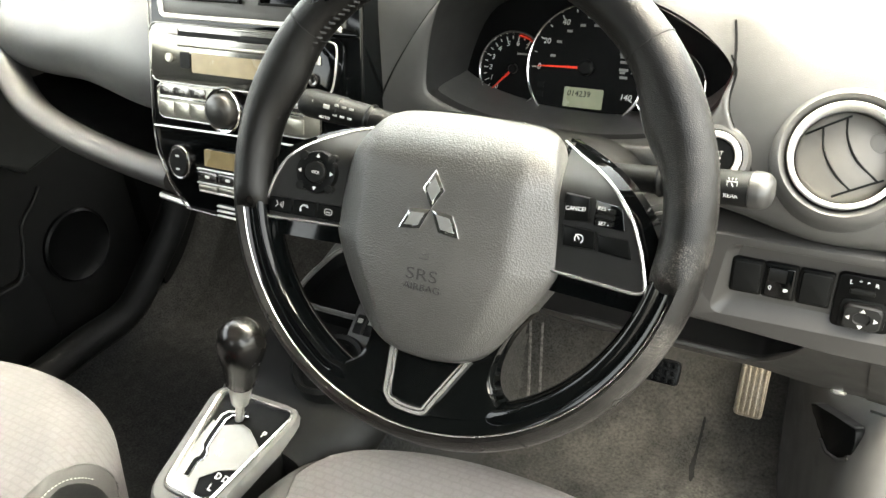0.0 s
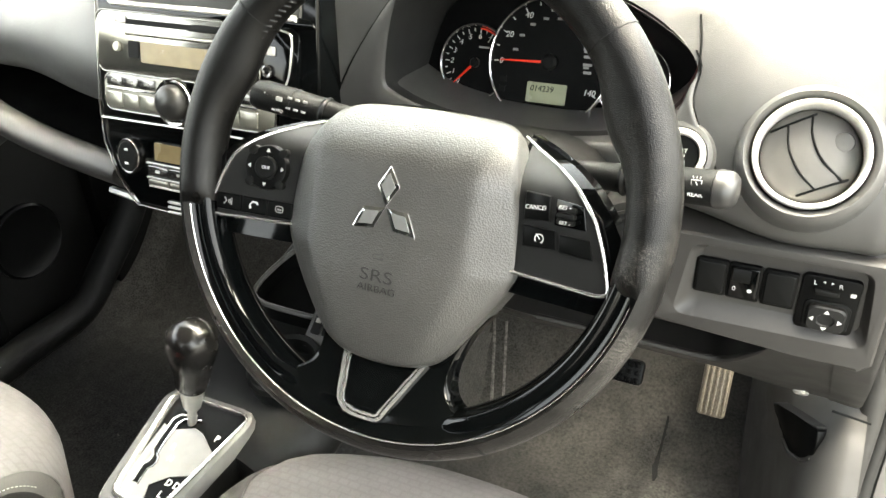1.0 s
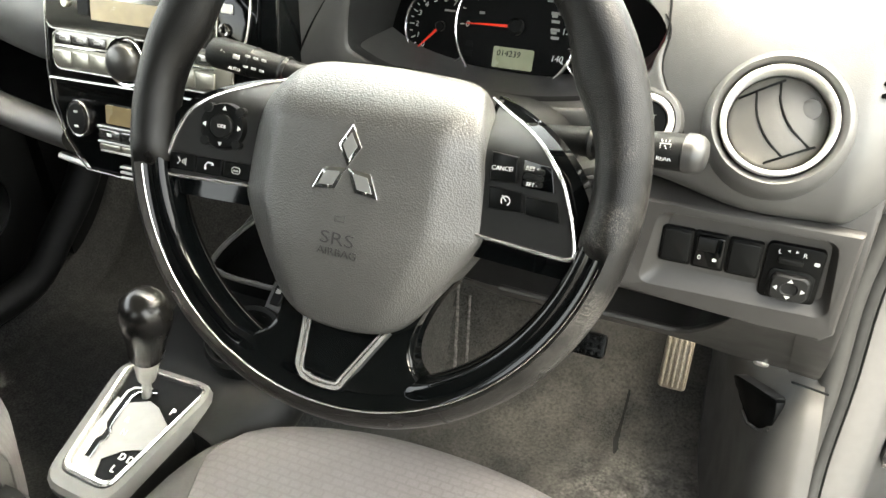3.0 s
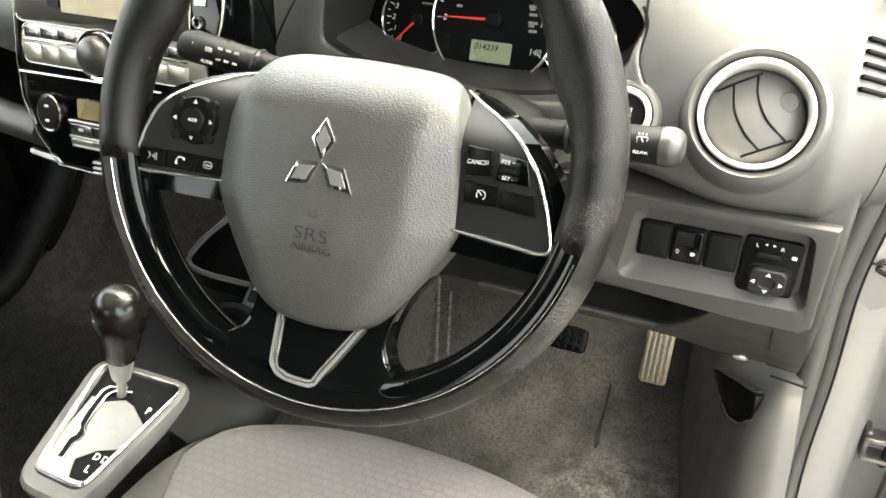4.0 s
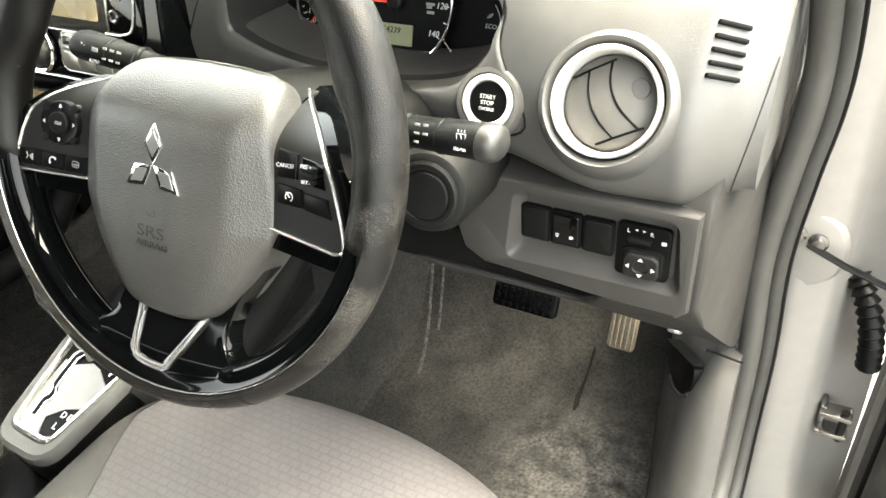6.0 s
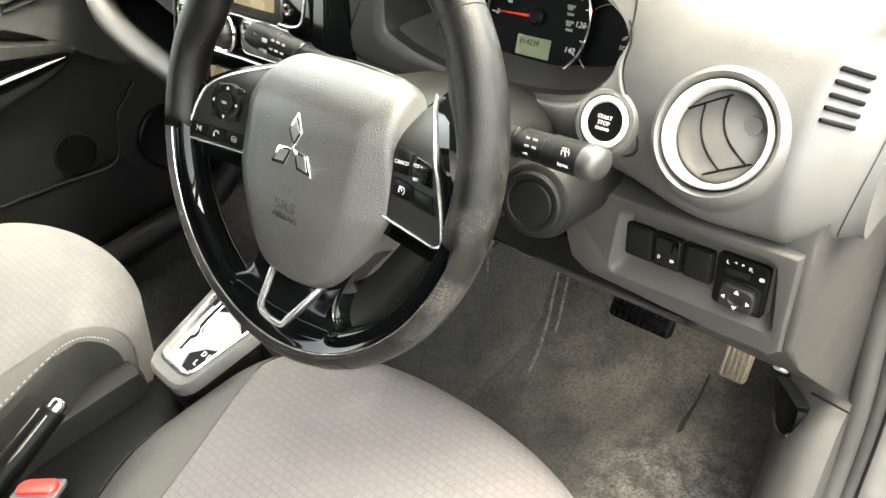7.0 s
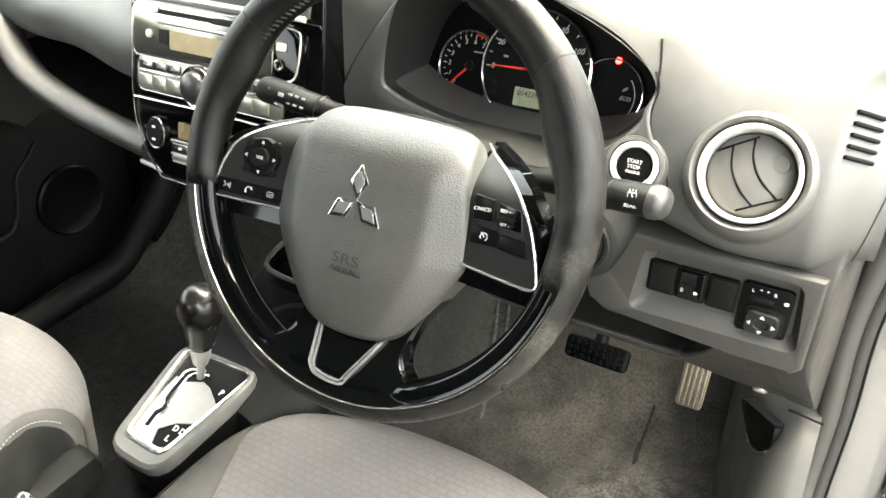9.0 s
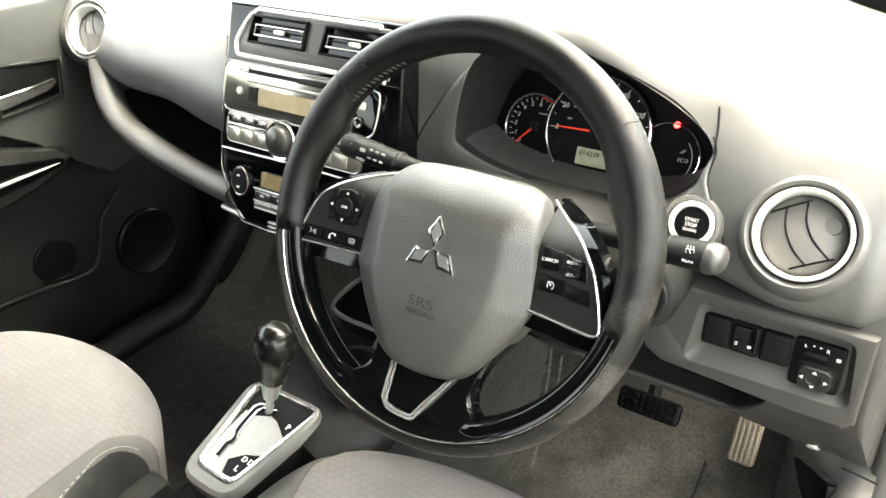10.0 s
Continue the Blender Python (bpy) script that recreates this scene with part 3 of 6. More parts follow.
KM = axes((0.1155, 0.088, 0.542), (1, 0.12, 0), (0, 0.25, 1))
part("lock_housing", lathe([(0.029, -0.09), (0.029, -0.012), (0.0265, -0.004), (0.023, -0.002)], 36, KM), CONSOLE, column)
part("ignition_blank", lathe([(0.022, -0.02), (0.022, 0.000), (0.0205, 0.0015), (0.018, 0.0015), (0.017, 0.0005), (0.016, 0.0005), (0.015, 0.002), (0.001, 0.0025)], 36, KM), CONSOLE, column, "round blanking cap")


def stalk(parent, a, b, name, label):
    a, b = Vector(a), Vector(b)
    d = (b - a).normalized()
    m = axes(a, d, (0, 0, 1)) @ Matrix.Rotation(radians(90), 4, "Y")
    L = (b - a).length
    st = part(name, loft([[m @ Vector((rx * math.cos(q), ry * math.sin(q), z)) for q in [2 * math.pi * j / 24 for j in range(24)]] for z, rx, ry in ((0, 0.008, 0.008), (L * 0.35, 0.0095, 0.0085), (L * 0.42, 0.0110, 0.0092), (L * 0.62, 0.0115, 0.0096), (L * 0.64, 0.0122, 0.0100), (L * 0.90, 0.0128, 0.0104), (L * 0.95, 0.0110, 0.0090), (L * 0.965, 0.007, 0.005))]), DARK, parent, label)
    for z in (0.40, 0.63):
        part("collar", loft([[m @ Vector((rx * math.cos(q), rx * 0.85 * math.sin(q), zz)) for q in [2 * math.pi * j / 24 for j in range(24)]] for zz, rx in ((L * z, 0.0112), (L * z + 0.002, 0.0124), (L * z + 0.004, 0.0112))]), BLACK, st)
    return st, d, L


lst, ld, ll = stalk(column, (-0.060, 0.088, 0.596), (-0.163, 0.080, 0.613), "light_stalk", "black light stalk with white symbols")
rst, rd, rl = stalk(column, (0.062, 0.092, 0.583), (0.176, 0.080, 0.594), "wiper_stalk", "black wiper stalk with white symbols")
TM = axes((0.062, 0.092, 0.583), rd, (0, 0, 1)) @ Matrix.Rotation(radians(90), 4, "Y")
part("tip", loft([[TM @ Vector((rx * math.cos(q), rx * 0.82 * math.sin(q), rl * z)) for q in [2 * math.pi * j / 24 for j in range(24)]] for z, rx in ((0.885, 0.0126), (0.890, 0.0135), (0.93, 0.0133), (0.965, 0.0120), (0.985, 0.0092), (0.992, 0.005))]), TIPG, rst, "grey rounded stalk tip")
SM = axes((0.1525, 0.0716, 0.5962), rd, WW)
part("lettering", letters("REAR", 0.0036, SM @ Matrix.Translation((0, -0.0042, 0)), 0.0002), WHITE, rst)
part("wiper_symbol", merge(tube([SM @ Vector(p) for p in ((-0.0026, 0.0004, 0), (-0.0030, 0.0042, 0), (0.0030, 0.0042, 0), (0.0026, 0.0004, 0))], 0.0003, 5, True), tube([SM @ Vector(p) for p in ((0.0010, 0.0008, 0), (-0.0004, 0.0034, 0))], 0.0003, 5), *[tube([SM @ Vector((x, 0.0052, 0)), SM @ Vector((x * 1.3, 0.0064, 0))], 0.0003, 5) for x in (-0.0018, 0.0, 0.0018)]), WHITE, rst)
LM = axes((-0.145, 0.0707, 0.6142), -ld, WW)
part("lamp_symbol", merge(lathe([(0.0016, 0), (0.0016, 0.0003)], 14, LM), *[tube([LM @ Vector((0.0024 * math.cos(radians(a)), 0.0024 * math.sin(radians(a)), 0)), LM @ Vector((0.0036 * math.cos(radians(a)), 0.0036 * math.sin(radians(a)), 0))], 0.0003, 4) for a in range(0, 360, 45)]), WHITE, lst)
part("lettering", letters("AUTO", 0.0032, LM @ Matrix.Translation((0.0125, -0.0066, 0.0004)), 0.0001), WHITE, lst)
part("stalk_mark", block(0.0125, 0.0015, 0.0010, 0.0050, 0.0030, 0.0006, 0.0002, LM), GREYP, lst)
for k in range(6):
    part("stalk_mark", block(0.020 + (k % 3) * 0.006, 0.004 - (k // 3) * 0.007, 0.0, 0.0035, 0.0016, 0.0006, 0.0002, LM), GREYP, lst)
for k in range(5):
    part("stalk_mark", block(-0.030 + (k % 2) * 0.006, 0.006 - (k // 2) * 0.005, 0.001, 0.0035, 0.0014, 0.0006, 0.0002, SM), GREYP, rst)

# ---- floor, firewall and tunnel ----
def sheet(fn, xs, ys):
    """Grid surface z = fn(x, y)."""
    bm = bmesh.new()
    vs = [[bm.verts.new((x, y, fn(x, y))) for x in xs] for y in ys]
    for a, b in zip(vs, vs[1:]):
        for i in range(len(xs) - 1):
            bm.faces.new((a[i], a[i + 1], b[i + 1], b[i]))
    return bm


MID = -0.275


def floor_z(x, y):
    tunnel = 0.17 * (1 - step(0.075, 0.125, abs(x - MID)))
    fire = 0.62 * step(0.42, 0.95, y) * 1.0
    wobble = 0.004 * noise.noise(Vector((x * 9, y * 9, 0))) + 0.0015 * noise.noise(Vector((x * 40, y * 40, 3)))
    if 0.42 < y < 0.52:
        wobble -= 0.006 * math.exp(-((x - 0.107 - 0.05 * (y - 0.43)) / 0.006) ** 2) * math.sin(math.pi * (y - 0.42) / 0.10)
    sill = 0.05 * step(0.255, 0.30, x) + 0.05 * step(0.255, 0.30, -(x - 2 * MID))
    return max(tunnel, fire * 0.9) + wobble + sill


carpet = single("floor", sheet(floor_z, np.linspace(-0.88, 0.33, 220), np.linspace(-1.2, 0.80, 240)), CARPET, "worn dark grey carpet with pale scuffs in the footwell", "floor", kind="structure")
for a, b in (((-0.185, 0.60), (-0.112, 0.388)), ((-0.150, 0.555), (-0.122, 0.470)), ((-0.225, 0.46), (-0.186, 0.388))):
    pts = [(a[0] + (b[0] - a[0]) * t, a[1] + (b[1] - a[1]) * t) for t in np.linspace(0, 1, 16)]
    single("carpet_scuff", tube([(x, y, floor_z(x, y) + 0.0003) for x, y in pts], 0.0024, 6, False, 0.12), SCUFF, "pale scuff mark on the grey carpet", "scuff", kind="structure")

# shade in the carpet's crease, laid on as a flat dark strip
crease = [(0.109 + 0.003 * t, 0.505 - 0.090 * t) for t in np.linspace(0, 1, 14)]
single("carpet_crease_shade", tube([(x, y, floor_z(x, y) + 0.0003) for x, y in crease], [0.0014 + 0.0062 * math.sin(math.pi * t) for t in np.linspace(0, 1, 14)], 6, False, 0.1), DARK, "painted shade of a crease in the worn grey carpet", "crease", kind="structure")

# ---- dashboard ----
STATIONS = [
    (-0.88, [(0.31, 0.52), (0.262, 0.545), (0.245, 0.58), (0.258, 0.615), (0.290, 0.65), (0.345, 0.68), (0.42, 0.70), (0.55, 0.71), (0.75, 0.715)]),
    (-0.60, [(0.24, 0.54), (0.205, 0.55), (0.195, 0.58), (0.208, 0.615), (0.240, 0.65), (0.300, 0.685), (0.37, 0.705), (0.5, 0.71), (0.75, 0.715)]),
    (-0.42, [(0.20, 0.53), (0.175, 0.54), (0.165, 0.57), (0.176, 0.61), (0.200, 0.65), (0.250, 0.69), (0.33, 0.71), (0.5, 0.715), (0.75, 0.715)]),
    (-0.27, [(0.21, 0.455), (0.165, 0.46), (0.152, 0.52), (0.165, 0.59), (0.185, 0.66), (0.205, 0.695), (0.30, 0.715), (0.5, 0.715), (0.75, 0.715)]),
    (-0.13, [(0.22, 0.52), (0.190, 0.54), (0.185, 0.57), (0.188, 0.62), (0.195, 0.67), (0.225, 0.705), (0.32, 0.72), (0.5, 0.72), (0.75, 0.715)]),
    (0.00, [(0.22, 0.535), (0.195, 0.545), (0.188, 0.57), (0.185, 0.62), (0.183, 0.68), (0.200, 0.712), (0.30, 0.728), (0.5, 0.72), (0.75, 0.715)]),
    (0.12, [(0.21, 0.527), (0.178, 0.530), (0.163, 0.550), (0.170, 0.595), (0.188, 0.645), (0.222, 0.682), (0.32, 0.705), (0.5, 0.71), (0.75, 0.715)]),
    (0.21, [(0.20, 0.519), (0.163, 0.521), (0.150, 0.546), (0.156, 0.585), (0.182, 0.626), (0.228, 0.663), (0.33, 0.69), (0.5, 0.705), (0.75, 0.715)]),
    (0.255, [(0.20, 0.519), (0.166, 0.521), (0.153, 0.546), (0.160, 0.585), (0.185, 0.624), (0.230, 0.660), (0.33, 0.685), (0.5, 0.702), (0.75, 0.715)]),
    (0.300, [(0.225, 0.521), (0.198, 0.523), (0.184, 0.546), (0.190, 0.585), (0.212, 0.622), (0.250, 0.656), (0.34, 0.680), (0.5, 0.70), (0.75, 0.715)]),
]


def dash_ring(x):
    xs = [s[0] for s in STATIONS]
    i = max(0, min(len(xs) - 2, sum(1 for v in xs if v <= x) - 1))
    t = step(xs[i], xs[i + 1], x)
    pts = [(a[0] + (b[0] - a[0]) * t, a[1] + (b[1] - a[1]) * t) for a, b in zip(STATIONS[i][1], STATIONS[i + 1][1])]
    front = spline(pts, 5)
    return [(x, y, z) for y, z in front + [(0.75, 0.50), (0.35, 0.50)]]


def in_y(pts, y0, y1):
    """Prism over an outline in x and z, from y0 (near) to y1 (far)."""
    return loft([[(x, y0, z) for x, z in pts], [(x, y1, z) for x, z in pts]])


hood_line = spline([(-0.113, 0.600), (-0.102, 0.583), (-0.056, 0.570), (0.003, 0.566), (0.050, 0.568), (0.096, 0.579), (0.120, 0.600), (0.1265, 0.616), (0.1285, 0.634), (0.098, 0.658), (0.046, 0.681), (0.0, 0.693), (-0.055, 0.690), (-0.095, 0.665)], 6, True)
dash_xs = sorted(set([round(v, 4) for v in list(np.linspace(-0.88, 0.24, 86)) + list(np.linspace(0.2445, 0.30, 14))]))
dash = thing("dashboard", (MID, 0.3, 0.45), "dark grey grained plastic dashboard with curved top", "dashboard")
body = part("dash_body", carve(loft([dash_ring(x) for x in dash_xs]), [in_y(hood_line, 0.05, 0.285), lathe([(0.0385, -0.035), (0.0385, 0.06)], 48, axes((0.2085, 0.160, 0.5885), (1, 0, 0), (0, 0.50, 0.865))), lathe([(0.0385, -0.035), (0.0385, 0.06)], 48, axes((-0.755, 0.232, 0.611), (0.976, 0.195, 0), (0, 0.40, 0.90))), lathe([(0.019, -0.02), (0.019, 0.04)], 40, axes((0.128, 0.160, 0.5755), (1, 0, 0), (0, 0.42, 0.907)))]), DASH, dash, angle=30)
k0 = [(0.02 + (x - 0.02) * 1.0, z) for x, z in hood_line]
k1 = [(0.005 + (x - 0.005) * 0.97, 0.6 + (z - 0.622) * (0.80 if z > 0.60 else 0.98)) for x, z in hood_line]
part("binnacle_liner", loft([[(x, 0.186, z) for x, z in k0], [(x, 0.192, z) for x, z in [(0.005 + (a - 0.005) * 0.985, 0.622 + (b - 0.622) * 0.97) for a, b in k0]], [(x, 0.268 + (z - 0.6) * 0.35, z) for x, z in k1]], True, False), BINNACLE, dash, "dark binnacle surround", angle=120)


def dash_y(x, z):
    """Depth of the dash face at a place."""
    pts = [(p[1], p[2]) for p in dash_ring(x)][:-2]
    best = max(pts[5:34], key=lambda p: p[1])[0]
    for a, b in zip(pts[4:], pts[5:]):
        if a[1] <= z <= b[1]:
            return a[0] + (b[0] - a[0]) * (z - a[1]) / max(1e-6, b[1] - a[1])
    return best


outer_line = spline([(-0.147, 0.600), (-0.155, 0.560), (-0.090, 0.551), (0.0, 0.549), (0.060, 0.547), (0.115, 0.547), (0.154, 0.562), (0.1320, 0.606), (0.1308, 0.636), (0.0995, 0.6592), (0.0465, 0.6822), (0.0, 0.6942), (-0.0555, 0.6912), (-0.0985, 0.664)], 6, True)


def between(f, lift):
    return [(a[0] + (b[0] - a[0]) * f, dash_y(a[0] + (b[0] - a[0]) * f, a[1] + (b[1] - a[1]) * f) - lift, a[1] + (b[1] - a[1]) * f) for a, b in zip(hood_line, outer_line)]


def trim_row(f, lift):
    """One line of the trim, its two ends sinking into the dash."""
    q = between(f, lift)
    q = q[72:] + q[:50]
    k = len(q)
    return [(x, y + 0.0045 * (1 - step(0, 9, min(i, k - 1 - i))), z) for i, (x, y, z) in enumerate(q)]


part("binnacle_trim", loft([trim_row(f, lift) for f, lift in ((0.0, -0.006), (0.0, 0.001), (0.06, 0.0028), (0.35, 0.0032), (0.70, 0.0030), (0.96, 0.0022), (1.0, -0.002))], False, False), DASH, dash, "smooth grey binnacle trim", angle=60)
rim_of = between(1.01, 0.0002)
part("binnacle_seam", tube(rim_of[72:] + rim_of[:50], 0.0008, 6, False, 1, (0, 1, 0)), CONSOLE, dash)
part("hood_seam", tube([(x, dash_y(x, z) - 0.0002, z) for x, z in spline([(0.1310, 0.628), (0.1306, 0.637), (0.1290, 0.6485), (0.1258, 0.661)], 4)], 0.0008, 6, False, 1, (0, 1, 0)), CONSOLE, dash)
for k in range(5):
    z = 0.608 + 0.0062 * k
    a, b = Vector((0.262, dash_y(0.262, z), z)), Vector((0.2795, dash_y(0.2795, z - 0.006), z - 0.006))
    part("demister_slot", block(0, 0, 0, (b - a).length, 0.0030, 0.007, 0.001, axes((a + b) / 2, b - a, (0, 0.55, 0.83))), BLACK, dash)
part("end_seam", tube([(x, dash_y(x, z) - 0.0005, z) for x, z in spline([(0.2985, 0.612), (0.2945, 0.580), (0.2900, 0.550), (0.2860, 0.526)], 4)], 0.0005, 6, False, 1, (0, 1, 0)), DASHL, dash)

# instrument cluster
cluster = thing("instrument_cluster", (0.0, 0.27, 0.55), "black instrument cluster with two chrome ringed dials", "instrument cluster")
FM = axes((0.0, 0.258, 0.600), (1, 0, 0), (0, 0.33, 0.944))


def on_face(x, z, n=0.0, turn=0.0):
    return FM @ Matrix.Translation((x, (z - 0.600) / 0.944, n)) @ Matrix.Rotation(turn, 4, "Z")


part("dial_face", solid([(x, (z - 0.6) * 1.06) for x, z in k1], -0.008, -0.002, 0, 1, FM), BLACK, cluster)


def ring(parent, pts, r, up=0.0, name="chrome_ring", mat=None):
    return part(name, tube([FM @ Vector((x, y, 0.003 + up)) for x, y in pts], r, 8, True, 1, FM.col[2][:3]), mat or CHROME, parent)


def dial(cx, cz, rad, lo, hi, labels, size, needle, name, cut=None, up=0.0):
    d = part(name, solid([(x, max(y, cut) if cut is not None else y) for x, y in circle(rad, 48)], -0.004, 0.0005 + up, 0, 1, on_face(cx, cz)), BLACK, cluster, "black dial with white figures")
    pts = [(cx + x, (cz - 0.6) / 0.944 + (max(y, cut) if cut is not None else y)) for x, y in circle(rad, 64)]
    ring(d, pts, 0.0013, up)
    k = len(labels)
    for i, tx in enumerate(labels):
        a = radians(lo + (hi - lo) * i / (k - 1))
        if tx:
            part("figure", letters(tx, size, on_face(cx + (rad - 0.0095) * math.cos(a), cz + (rad - 0.0095) * math.sin(a) * 0.944, 0.0012 + up), 0.0001, 0.15), WHITE, d)
    for i in range(2 * k - 1):
        a = radians(lo + (hi - lo) * i / (2 * k - 2))
        L = 0.004 if i % 2 == 0 else 0.0025
        part("tick", block(rad - 0.003 - L / 2, 0, 0.001, L, 0.0007, 0.0003, 0, on_face(cx, cz, up, a)), WHITE, d)
    na = radians(needle)
    part("needle", solid([(0, -0.0012), (rad * 0.82, -0.0004), (rad * 0.82, 0.0004), (0, 0.0012)], 0.002, 0.003, 0, 1, on_face(cx, cz, up, na)), NEEDLE, d, "red needle")
    part("needle_hub", lathe([(rad * 0.13, 0), (rad * 0.13, 0.004), (rad * 0.09, 0.0055)], 24, on_face(cx, cz, up)), DARK, d)
    return d


tach = dial(-0.063, 0.592, 0.0315, 228, 62, ["0", "1", "2", "3", "4", "5", "6", "7"], 0.0062, 226, "rev_counter")
part("red_zone", tube([on_face(-0.063 + 0.0285 * math.cos(radians(a)), 0.592 + 0.0285 * math.sin(radians(a)) * 0.944, 0.0012).translation for a in range(58, 88, 4)], 0.0007, 5), NEEDLE, tach)
speedo = dial(0.004, 0.598, 0.0515, 183, -30, ["0", "20", "40", "60", "80", "100", "120", "140"], 0.0068, 182, "speedometer", -0.0420, 0.0045)
lcd = part("odometer_display", solid(rrect(0.034, 0.0165, 0.001, 2), 0, 0.0015, 0, 1, on_face(0.0045, 0.5745, 0.0045)), LCD, speedo, "grey-green display")
part("figure", letters("014239", 0.0068, on_face(0.0005, 0.5775, 0.0063), 0.0001, 0.1), BLACK, speedo)
for i in range(9):
    a = radians(170 - i * 22)
    part("inner_figure", block(0, 0, 0.001, 0.0045, 0.0020, 0.0003, 0, on_face(0.004 + 0.031 * math.cos(a), 0.600 + 0.031 * math.sin(a), 0.0045)), GREYP, speedo)
gauge = part("warning_gauge", solid(circle(0.029, 40), -0.006, 0.0, 0, 1, on_face(0.073, 0.590)), BLACK, cluster)
ring(gauge, [(0.073 + 0.029 * math.cos(radians(a)), (0.590 - 0.6) / 0.944 + 0.029 * math.sin(radians(a))) for a in range(0, 360, 8)], 0.0008)
lamp = bpy.data.materials.new("red_warning_lamp")
lamp.use_nodes = True
lamp.node_tree.nodes["Principled BSDF"].inputs["Base Color"].default_value = (0.8, 0.02, 0.02, 1)
lamp.node_tree.nodes["Principled BSDF"].inputs["Emission Color"].default_value = (1, 0.03, 0.03, 1)
lamp.node_tree.nodes["Principled BSDF"].inputs["Emission Strength"].default_value = 1.2
part("warning_lamp", lathe([(0.0028, 0), (0.0028, 0.0008)], 16, on_face(0.075, 0.6165, 0.001)), lamp, gauge, "lit red warning lamp")
part("figure", letters("ECO", 0.0048, on_face(0.087, 0.5880, 0.0012), 0.0001, 0.1), WHITE, gauge)
part("leaf_symbol", solid(spline([(0, 0), (0.002, 0.003), (0.005, 0.004), (0.0035, 0.001)], 3, True), 0, 0.0002, 0, 1, on_face(0.083, 0.5935, 0.001)), GREYP, gauge)
part("eco_arc", tube([on_face(0.073 + 0.022 * math.cos(radians(a)), 0.588 + 0.022 * math.sin(radians(a)), 0.001).translation for a in range(-60, 45, 8)], 0.0004, 5), WHITE, gauge)
part("pump_symbol", merge(tube([on_face(0.038 + x, 0.5615 + y, 0.0058).translation for x, y in ((-0.0028, -0.0026), (-0.0028, 0.0030), (0.0012, 0.0030), (0.0012, -0.0026))], 0.0005, 5, True), tube([on_face(0.038 + x, 0.5615 + y, 0.0058).translation for x, y in ((0.0012, 0.0004), (0.0032, -0.0004), (0.0032, 0.0024))], 0.0004, 5)), WHITE, cluster)
for k in range(4):
    part("cluster_mark", block(0, 0, 0.001, 0.0075 - 0.001 * (k % 2), 0.0022, 0.0003, 0, on_face(0.0345 + 0.0006 * k, 0.6105 - 0.0058 * k, 0.0045)), GREYP, cluster)
for k in range(2):
    part("cluster_mark", block(0, 0, 0.001, 0.0060, 0.0048, 0.0003, 0, on_face(-0.0345, 0.5820 - 0.0075 * k, 0.0045)), DARK, cluster)
part("cluster_mark", block(0, 0, 0.001, 0.0095, 0.0016, 0.0003, 0, on_face(-0.0565, 0.6045)), GREYP, cluster)

# round side vents
def round_vent(c, nrm, up, name):
    m = axes(c, Vector(up).cross(Vector(nrm)), up) @ Matrix.Diagonal((0.935, 0.935, 1, 1))
    v = thing(name, c, "round grey air vent with silver ring in the dashboard", "air vent", "round dashboard vents")
    part("shroud", lathe([(0.0545, -0.036), (0.0520, -0.016), (0.0490, -0.004), (0.0455, 0.0035), (0.0425, 0.0055), (0.0400, 0.0035), (0.0385, 0.0), (0.0375, -0.02)], 64, m, False), DASH, v)
    part("ring", lathe([(0.0372, -0.004), (0.0372, 0.0042), (0.0366, 0.0056), (0.0354, 0.0060), (0.0341, 0.0048), (0.0332, 0.0012), (0.0327, -0.018)], 64, m, False), SILVER, v, "satin silver ring")
    flap = part("flap", lathe([(0.0327, -0.013), (0.0312, -0.0092), (0.0290, -0.0076), (0.020, -0.0044), (0.010, -0.0032), (0.0005, -0.0028)], 48, m, True), FLAP, v, "grey vane disc")

    def cap(x, y):
        r = math.hypot(x, y)
        return -0.0028 - 0.0044 * (r / 0.028) ** 2
    curves = [spline(c, 4) for c in ([(-0.0174, 0.0188), (-0.0137, 0.0018), (-0.0046, -0.0128), (0.0073, -0.0226)], [(-0.0035, 0.0275), (-0.0009, 0.0128), (0.0073, -0.0018), (0.0225, -0.0140)], [(-0.0284, 0.0128), (-0.014, 0.0212), (-0.001, 0.0290)], [(-0.0035, -0.0285), (0.011, -0.0205), (0.0262, -0.0125)])]
    for c in curves:
        part("vane_gap", tube([m @ Vector((x, y, cap(x, y) + 0.0003)) for x, y in c], 0.0008, 6), BLACK, flap)
    part("thumb_dimple", lathe([(0.0075, -0.002), (0.0066, 0.0008), (0.0045, 0.0014), (0.0005, 0.0010)], 24, m @ Matrix.Translation((0.0185, 0.0115, cap(0.0185, 0.0115) + 0.0002))), FLAP, flap)
    return v


round_vent((0.2085, 0.160, 0.5885), (0, -0.865, 0.50), (0, 0.50, 0.865), "air_vent")
round_vent((-0.755, 0.232, 0.611), (0.18, -0.90, 0.40), (0, 0.40, 0.90), "air_vent")

# start button
starter = thing("start_button", (0.128, 0.16, 0.56), "round black engine start button with chrome ring", "button")
BM_ = axes((0.128, 0.160, 0.5755), (1, 0, 0), (0, 0.42, 0.907))
part("surround", lathe([(0.026, -0.015), (0.0245, 0.0), (0.0225, 0.0025), (0.0195, 0.0030), (0.0185, 0.0)], 40, BM_, False), DASH, starter)
part("ring", lathe([(0.0185, -0.004), (0.0182, 0.003), (0.0170, 0.0042), (0.0148, 0.0040), (0.0138, 0.002), (0.0136, -0.004)], 40, BM_, False), SILVER, starter, "silver ring")
cap_ = part("button", lathe([(0.0134, -0.006), (0.0134, 0.0015), (0.0126, 0.0024), (0.0005, 0.0028)], 36, BM_), BLACK, starter)
